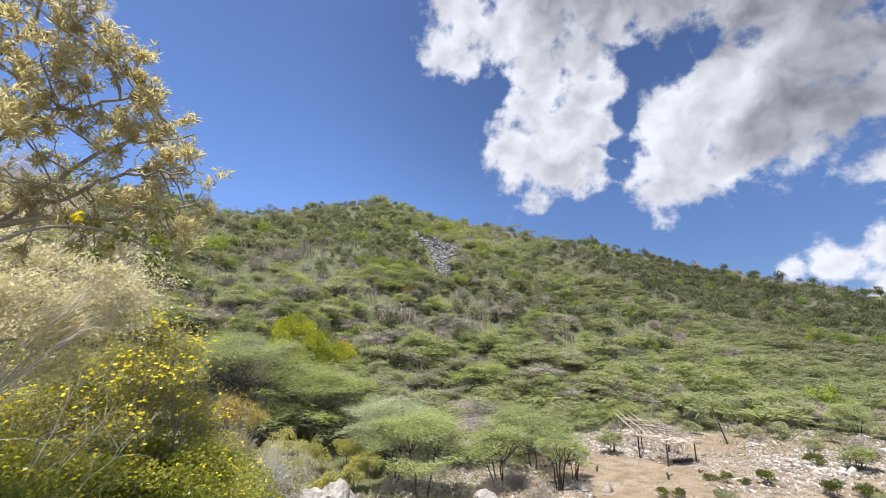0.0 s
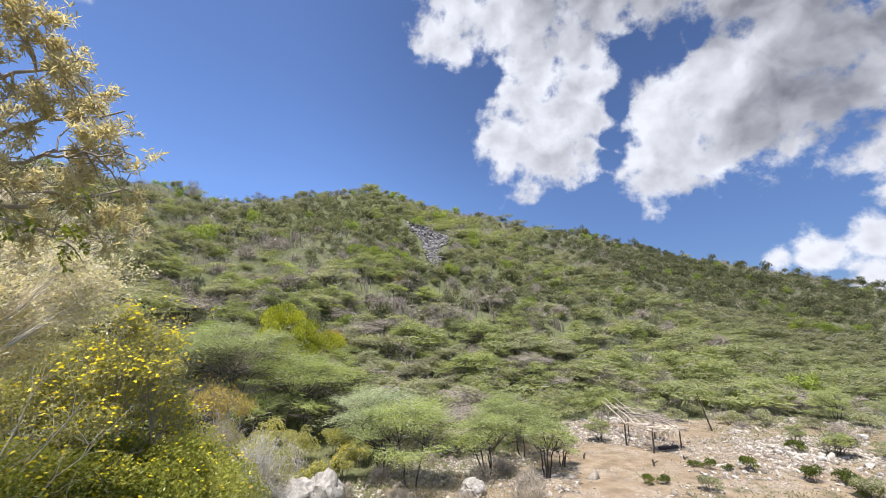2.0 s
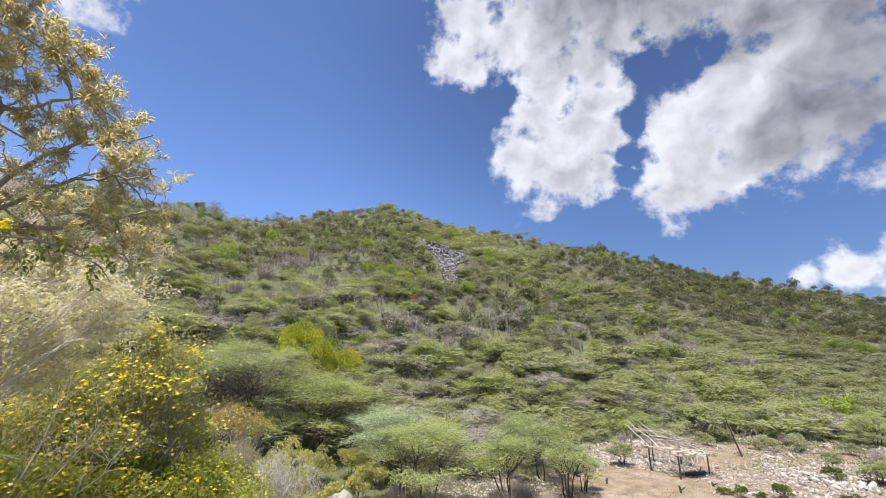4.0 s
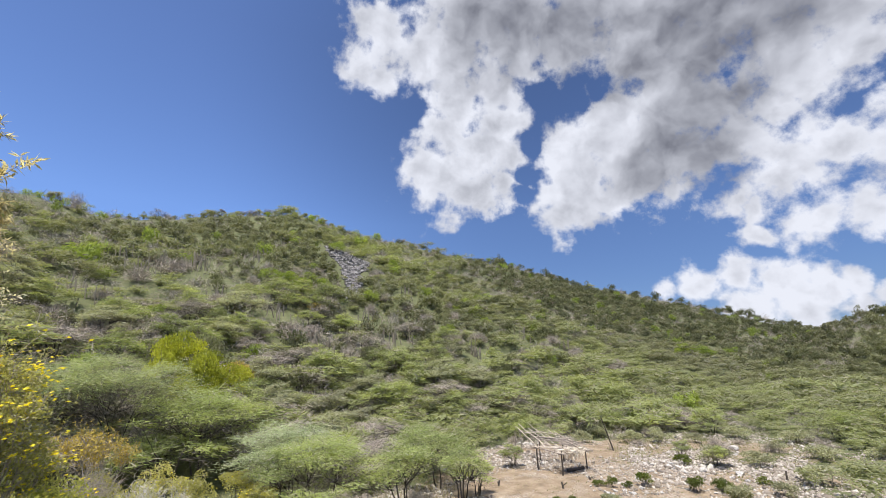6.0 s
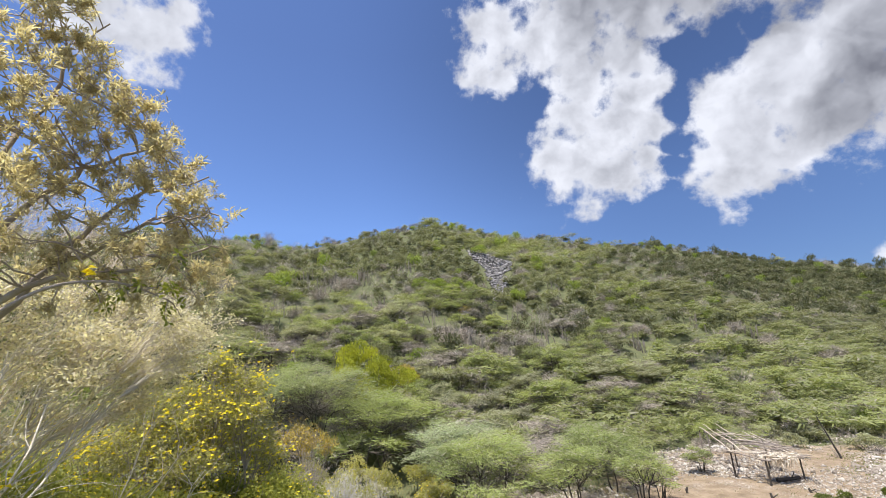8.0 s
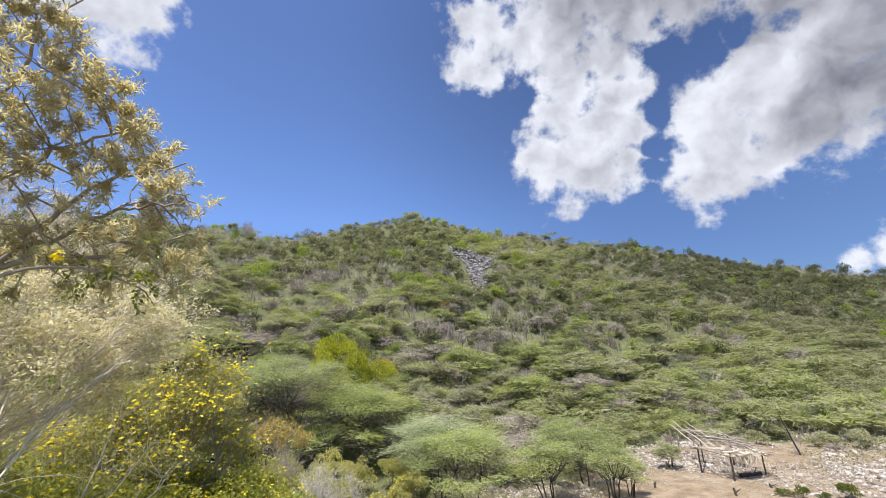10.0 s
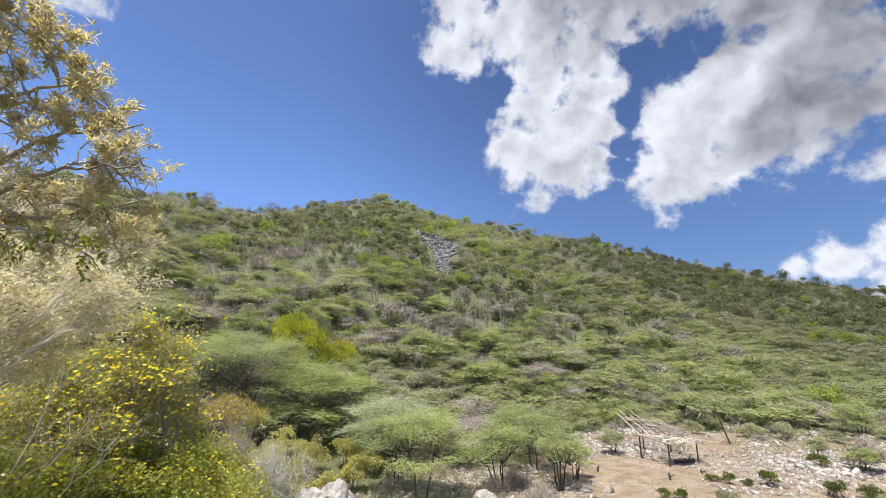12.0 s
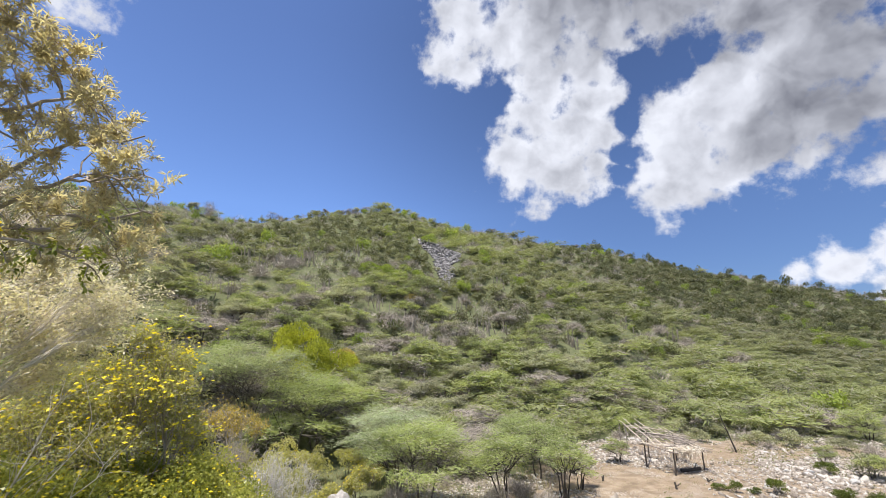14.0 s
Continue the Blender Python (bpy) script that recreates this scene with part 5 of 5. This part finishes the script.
for k, (az, r, size) in enumerate([(-15.2, 131, .9), (-14.2, 131, 1.15), (-13.4, 131, .8), (-12.2, 132, .9), (-18.9, 129, 1.1), (-17.6, 129, .9), (-9.6, 135, .8), (-5.2, 137, .8), (-24, 124, 1.0),
                                   (-33, 116, 1.2), (6, 144, .8), (17, 158, .9), (31, 183, 1), (60, 225, 1.2), (66, 225, 1.1)]):
    stand_copy(FORMS[(8, 9, 6, 10, 7)[k % 5]], az, r, k * 50, size * .85)
KIND_SHARE = [.07, .07, .07, .07, .06, .07, .13, .12, .11, .11, .12]
rng = np.random.default_rng(210)
count = 0
for ring in range(40):
    r = 33.5 + ring * 1.5
    az = -38 + rng.uniform(0, 5)
    while az < 46 and count < 170:
        x, y = r * math.sin(radians(az)), r * math.cos(radians(az))
        thick = 0.86 if az < 18 else 0.62
        if float(bareness(x, y)) < 0.08 and rng.random() < thick * (1 - ring / 46) and not (-23 < az < -12 and 44 < r < 52) and all(math.hypot(x - (c[1] - 2) * math.sin(radians(c[0])), y - (c[1] - 2) * math.cos(radians(c[0]))) > 3.6 for c in CACTI):
            stand_copy(FORMS[int(rng.choice(11, p=KIND_SHARE))], az, r + rng.normal(0, .5), rng.normal(0, 30), rng.uniform(.6, 1.4) * (1 if az < 12 else .72), 0.1 if az < 12 else .5)
            count += 1
        az += np.degrees(3.5 / r) * rng.uniform(.7, 1.5)


# ---- single plants of the slope ----
SLOPE_BUSHES = [("golden_bush", "yellow-green leafy bush standing out on the slope", LEAF_GOLD, 0.2,
                 [(-19.4, 42.5, 3.3, 6.9), (-17.2, 41.0, 3.0, 6.0), (-15.0, 42.0, 2.7, 4.6), (-20.8, 43.5, 2.0, 5.2), (-18.2, 40.0, 2.4, 4.6)]),
                ("bright_bush", "fresh green leafy bush standing out on the slope", LEAF_BRIGHT, 0.2,
                 [(-11.1, 79, 2.6, 3), (-9.0, 77, 2.5, 3.2), (-7.3, 75.5, 2.4, 3), (-6.4, 80, 2.2, 3),
                  (-4.6, 80, 2.2, 2.8), (1.5, 80, 2.3, 3.2), (-3.1, 107, 2.5, 3.2), (4.4, 106, 2.0, 4), (12.1, 72, 2.0, 2.8), (25.0, 78, 1.6, 2.4), (40.4, 130, 2.8, 3.6), (42.5, 134, 2.8, 3.4),
                  (9, 92, 2, 3), (16, 100, 2.2, 3)]),
                ("rust_bush", "bush with yellow-brown turning leaves", LEAF_RUST, 0.2, [(-13.6, 45, 1.7, 3.6), (-12.7, 44.5, 1.2, 2.6), (-5.5, 68, 1.3, 1.6)]),
                ("dark_bush", "dark green conical bush on the slope", LEAF_DARK, 0.2,
                 [(1.6, 55, 1.2, 2.9), (19.6, 61, 1.1, 3.2), (18.8, 61.5, 1.4, 2.2), (-16, 55, 1.6, 2.4), (-20.5, 42, 1.7, 1.8), (-27, 66, 1.8, 2.6), (-33, 64, 1.7, 2.4)]),
                ("olive_bush", "dull olive bush with twiggy crown", LEAF_SCRUB, 0.2,
                 [(-33, 57, 3.0, 2.6), (-36, 60, 2.8, 2.6), (-19.5, 47.5, 2.8, 4.8), (-17, 48.5, 2.5, 4.4), (-21.5, 48, 2.2, 3.8), (-9, 52, 2.0, 2.4), (-12, 44, 2.0, 2.6), (-7, 47, 2.2, 2.6), (10, 60, 1.8, 2.2)])]
for name, label, mat, leaf, spots in SLOPE_BUSHES:
    first = None
    for k, (az, r, rad, h) in enumerate(spots):
        if k % 5 == 0:
            first = leafy_bush(name, label, "bush", 300 + k, 1.0, 1.0, 5200 if name == "golden_bush" and k == 0 else 1900, leaf * (.27 if name == "golden_bush" else .38), mat, BARK_GREY, 0, 0.05, 2, group=name.replace("_", " ") + "es of the slope")
            b = first
            p = spot(az, r, -.1)
            b.matrix_basis = Matrix.Translation(p) @ Matrix.Diagonal((rad, rad, h, 1))
        else:
            b = copy_thing(first, Matrix.Translation(spot(az, r, -.1)) @ Matrix.Rotation(k * 1.9, 4, "Z"))
            b.scale = (rad, rad, h)
def dead_shrub(seed):
    rng = np.random.default_rng(seed)
    t = thing("dead_shrub", "leafless silver-grey dead shrub on the slope", "shrub", group="dead shrubs of the slope")
    wood = []
    for k in range(9):
        a = k * 0.7 + rng.uniform(-.3, .3)
        wood.append(tube(bent(rng, (0, 0, -.1), (.7 * math.cos(a), .7 * math.sin(a), rng.uniform(.45, .9)), .3, 5, .1), np.linspace(.018, .006, 5), 3))
    wv, wf = joined(wood)
    piece("stem", mesh_of("stem", wv, wf, TWIG_GREY), t)
    n = 800
    d = unit(rng.normal(0, 1, (n, 3)) + [0, 0, .4])
    d[:, 2] = np.abs(d[:, 2])
    v, f = strands(rng, d * rng.uniform(.3, 1.0, (n, 1)) * [1, 1, .9], unit(d + rng.normal(0, .6, (n, 3))), rng.uniform(.2, .6, n), rng.uniform(.014, .03, n))
    piece("tangle", mesh_of("tangle", v, f, TWIG_GREY), t)
    return t


DEAD = [(-9.8, 33.0, 1.8, 1.7), (-13.0, 47, 2.0, 1.9), (-9.3, 40, 2.3, 2.3), (-22.5, 37, 2.6, 2.4), (-26, 43, 2.8, 2.4), (2.2, 35, 2.0, 1.9), (5, 50, 1.8, 2), (-12, 58, 2.4, 2.4), (-22, 79, 2.6, 2.6),
        (-25, 76, 2.4, 2.4), (16.5, 59, 1.8, 2), (33, 90, 2.4, 2.4), (3, 112, 2.8, 3.6), (28, 55, 1.7, 1.8), (-32, 60, 3.0, 2.2), (13.5, 44, 1.5, 1.7), (-31.5, 116, 2.2, 4.5)]
rng = np.random.default_rng(330)
DEAD += [(rng.uniform(-36, 40), rng.uniform(38, 100), rng.uniform(1.2, 2.4), rng.uniform(1.4, 2.4)) for _ in range(100)]
DEAD += [(rng.uniform(-13, 15), rng.uniform(20.5, 27.5), rng.uniform(.5, .9), rng.uniform(.6, 1.0)) for _ in range(16)]
EDGE = [(rng.uniform(14, 66), rng.uniform(42, 60), rng.uniform(.5, 1.1), rng.uniform(.5, 1.0)) for _ in range(34)]
kinds = [dead_shrub(340 + k) for k in range(4)]
for k, (az, r, rad, h) in enumerate(DEAD):
    if float(bareness(r * math.sin(radians(az)), r * math.cos(radians(az)))) > .1:
        r += 12 if k < 115 else 0
    b = kinds[k] if k < 4 else copy_thing(kinds[k % 4], Matrix.Identity(4))
    b.matrix_basis = Matrix.Translation(spot(az, r, .35 if k < 115 else 0)) @ Matrix.Rotation(k * 1.3, 4, "Z") @ Matrix.Diagonal((rad, rad, h, 1))
for k, (az, r, rad, h) in enumerate(EDGE):
    b = copy_thing(kinds[k % 4], Matrix.Identity(4))
    b.matrix_basis = Matrix.Translation(spot(az, r)) @ Matrix.Rotation(k * 1.3, 4, "Z") @ Matrix.Diagonal((rad, rad, h, 1))


def cactus_stem(seed):
    """A ribbed upright column, a little bent, with a rounded tip."""
    rng = np.random.default_rng(seed)
    z = np.concatenate([np.linspace(-.1, .93, 7), [.97, .99, 1.0]])
    rad = np.concatenate([np.linspace(.05, .055, 7), [.045, .028, .006]])
    line = np.stack([np.cumsum(rng.normal(0, .012, 10)), np.cumsum(rng.normal(0, .012, 10)), z], -1)
    v, f = tube(line, rad, 12)
    ring = np.tile(np.arange(12) % 2, 10)
    mid = np.repeat(line, 12, 0)
    v = mid + (v - mid) * np.where(ring[:, None] == 0, 1.12, .84)
    return mesh_of("stem", v, f, CACTUS_SKIN, smooth=True)


STEMS = [cactus_stem(400 + k) for k in range(5)]
rng = np.random.default_rng(410)
for az, r, count, tall, spread in CACTI:
    o = spot(az, r, -.1)
    c = thing("column_cactus", "cluster of upright grey-green column cacti in scrub", "cactus", o, "cacti of the slope")
    for _ in range(int(count * 1.5)):
        x, y = rng.normal(0, spread * .6, 2)
        s = piece("stem", STEMS[rng.integers(0, 5)], c)
        w = rng.uniform(0.95, 1.5)
        s.matrix_basis = (Matrix.Translation((x, y, float(land(o.x + x, o.y + y)) - o.z)) @ Euler((rng.normal(0, .11), rng.normal(0, .11), rng.uniform(0, 6))).to_matrix().to_4x4()
                          @ Matrix.Diagonal((w, w, tall * rng.uniform(.35, .85), 1)))


# ---- things on the clearing ----
def pole_mesh(name, a, b, r0, r1, mat, seed, crook=0.05, sides=7):
    rng = np.random.default_rng(seed)
    v, f = tube(bent(rng, a, b, crook, 7), np.linspace(r0, r1, 7), sides)
    return mesh_of(name, v, f, mat, smooth=True)


WOOD_GREY = bark_material("weathered_wood", (0.13, 0.10, 0.08), (0.36, 0.31, 0.27), 6.0)
WOOD_PALE = bark_material("peeled_wood", (0.36, 0.30, 0.23), (0.62, 0.55, 0.46), 6.0)


def shelter():
    """A collapsing pole shelter: forked posts, a roof of loose sticks and old thatch, long rafters to the back posts."""
    o = spot(25.3, 34.0)
    t = thing("pole_shelter", "half-collapsed shelter of weathered poles and sticks", "shelter", o)

    def local(az, r, h):
        return np.array(spot(az, r, h)) - np.array(o)

    posts = [(22.6, 33.7, 1.5, .055), (25.5, 32.3, 1.34, .06), (28.3, 34.2, 1.22, .05), (25.7, 36.6, 1.6, .05), (23.0, 36.6, 1.68, .045), (20.1, 41.5, 1.55, .05), (20.8, 41.0, 1.5, .045), (22.3, 42.5, 1.6, .045)]
    tops = []
    for k, (az, r, h, w) in enumerate(posts):
        a, b = local(az, r, -.2), local(az, r, h)
        post = piece("post", pole_mesh("post", a, b, w, w * .8, BARK_DARK if k < 5 else WOOD_GREY, 500 + k), t)
        tops.append(b)
        fork = b + np.array([.1 * math.cos(k), .1 * math.sin(k), .18])
        piece("post_fork", pole_mesh("fork", b - [0, 0, .05], fork, w * .7, w * .4, BARK_DARK, 520 + k), post)
    for k, (i, j) in enumerate(((0, 1), (1, 2), (2, 3), (3, 4), (4, 0))):
        d = unit(tops[j] - tops[i]) * .3
        piece("beam", pole_mesh("beam", tops[i] - d, tops[j] + d, .045, .035, WOOD_GREY, 540 + k), t)
    # the roof leans up to the back: long rafters, with sticks laid across them
    rng = np.random.default_rng(580)
    low_a, low_b = tops[0] + np.array([-.35, -.45, .05]), tops[2] + np.array([.3, -.75, .0])
    high_a, high_b = tops[5] + np.array([.1, .5, .25]), (tops[7] + tops[3]) / 2 + np.array([.7, -.3, .25])
    for k, w in enumerate((.06, .2, .36, .5, .66, .82, .97)):
        a, e = low_a * (1 - w) + low_b * w, high_a * (1 - w) + high_b * w
        e = e + (e - a) * (.22 if k in (1, 3) else 0.0) + rng.normal(0, .06, 3)
        piece("rafter", pole_mesh("rafter", a, e, .034, .025, WOOD_PALE, 560 + k, .03), t, "long pale peeled rafter pole")
    for k in range(52):
        q = rng.uniform(0, 1) ** 1.5 * .8
        left, right = low_a * (1 - q) + high_a * q, low_b * (1 - q) + high_b * q
        p, e = sorted(rng.uniform(-.04, 1.06, 2))
        e = min(1.08, max(e, p + .4))
        lift = np.array([0, 0, rng.uniform(.03, .1)])
        a, d = left * (1 - p) + right * p + lift, left * (1 - e) + right * e + lift
        d = d + np.array([0, rng.normal(0, .3), 0])
        piece("roof_stick", pole_mesh("stick", a, d, .020, .013, WOOD_GREY if k % 3 else WOOD_PALE, 600 + k, .08, 5), t)
    n = 1300
    c = tops[1] * .52 + tops[2] * .42 + tops[3] * .06
    p = c + rng.normal(0, 1, (n, 3)) * [.36, .3, .06] + unit(tops[2] - tops[1]) * rng.uniform(-.6, .6, (n, 1)) + [0, 0, .06]
    hang = rng.random(n) < .12
    p[hang] -= np.abs(rng.normal(0, .22, (hang.sum(), 1))) * [[0, 0, 1]] + [[.05, .3, 0]]
    along = rng.normal(0, 1, (n, 3)) * [1, .8, .15]
    along[hang] = rng.normal(0, .25, (hang.sum(), 3)) + [0, 0, -1]
    v, f = leaves(rng, p, unit(along), rng.uniform(.25, .6, n), .05)
    piece("thatch", mesh_of("thatch", v, f, TWIG_STRAW), t, "ragged grey remains of thatch")


shelter()
stand(bare_bush("dead_snag", "thin dead tree with few bare twigs", 640, .5, 1.6, 9, TWIG_GREY, .014), 31.3, 41.6)
snag = thing("leaning_pole", "dark dead trunk leaning beside the scrub", "dead trunk", spot(31.5, 41.3))
piece("trunk", pole_mesh("trunk", (0, 0, -.2), (-.75, .2, 2.7), .07, .03, BARK_DARK, 641), snag)
piece("branch", pole_mesh("branch", (-.4, .1, 1.5), (-1.1, .3, 2.3), .025, .01, BARK_DARK, 642), snag)
for k, (az, r, d) in enumerate([(17.7, 29.5, .3), (25.4, 29.2, .35), (28.6, 31.5, .2), (47.5, 36, .5), (64.2, 40.5, .7)]):
    st = thing("stump", "short charred stump sticking out of the soil", "stump", spot(az, r), "stumps")
    piece("trunk", pole_mesh("trunk", (0, 0, -.1), (.12 * math.cos(k * 2), .1, d), .07, .05, BARK_DARK, 650 + k), st)
    piece("snapped_branch", pole_mesh("branch", (0, 0, d * .5), (.28 * math.sin(k), .1, d * .75), .035, .02, BARK_DARK, 660 + k), st)
log = thing("log", "dark log lying under the shelter", "log", spot(27.0, 33.6, .1))
piece("trunk", pole_mesh("trunk", (-.7, -.15, .02), (.7, .15, .06), .11, .09, BARK_DARK, 670), log)
piece("branch", pole_mesh("branch", (.2, 0, .08), (.55, .3, .35), .035, .02, BARK_DARK, 671), log)
SMALL = [("dark_shrub", "low dark green rounded shrub on bare soil", LEAF_DEEP, [(34.4, 30.6, .62, .95), (39.5, 30.6, .68, .95), (30.8, 30.0, .45, .7), (24.5, 25.6, .42, .6), (26.2, 26.1, .4, .6),
                                                                              (38.4, 37.4, .7, .9), (42.0, 31.2, .7, .9), (29.5, 30.2, .5, .45), (32.5, 30.2, .4, .4), (45.6, 34.0, .5, .5), (43.0, 29.5, .8, .8)]),
         ("olive_shrub", "low olive-brown rounded shrub on bare soil", LEAF_DUSTY, [(30.7, 25.8, .75, .85), (43.4, 29.2, .9, 1.1), (41.5, 38.0, 1.4, 1.5), (47.0, 31.5, .9, .9), (56.7, 39.6, 1.9, 1.9),
                                                                               (62.5, 35.0, 1.0, 1.1), (51, 44, 1.5, 1.2), (58, 52, 1.8, 1.4), (64, 46, 1.3, 1), (66, 58, 1.8, 1.5), (36.5, 46, 1.4, 1.3), (33.5, 45, 1.3, 1.2), (49, 51, 1.6, 1.3),
                                                                               (54, 62, 2, 1.6), (45.5, 39, 1.2, 1.2), (50.5, 36, 1.6, 1.3), (59, 36.5, 1.3, 1.1), (16.5, 47, .9, .9), (24, 46, .8, .8), (28, 44.5, 1.1, 1.2), (30, 48, 1.3, 1.3), (35, 50, 1.3, 1.2), (40, 47, 1.0, 1.0), (44, 52, 1.6, 1.3),
                                                                               (38, 53, 1.5, 1.2), (26.5, 50, 1.4, 1.3), (47, 46, 1.1, .9), (21, 49, 1.0, 1.0), (62, 42, 1.3, .9), (68, 40, 1.4, 1.0), (55, 47, 1.2, .9)]),
         ("dark_thicket", "dull dark green bush beside the bare path", LEAF_DARK, [(58.3, 69, .5, .7), (53.5, 80, 3.0, 2.4), (56.0, 79, 2.8, 2.2), (57.8, 81, 2.2, 2.0), (50.5, 82, 2.4, 1.8)])]
for name, label, mat, spots in SMALL:
    for k, (az, r, rad, h) in enumerate(spots):
        if k % 4 == 0:
            b = first = leafy_bush(name, label, "shrub", 700 + k, 1.0, 1.0, 1300, .115, mat, BARK_GREY, 0, 0.05, 4, group=name.replace("_", " ") + "s of the clearing")
        else:
            b = copy_thing(first, Matrix.Identity(4))
        b.matrix_basis = Matrix.Translation(spot(az, r, -.05)) @ Matrix.Rotation(k * 1.7, 4, "Z") @ Matrix.Diagonal((rad, rad, h, 1))
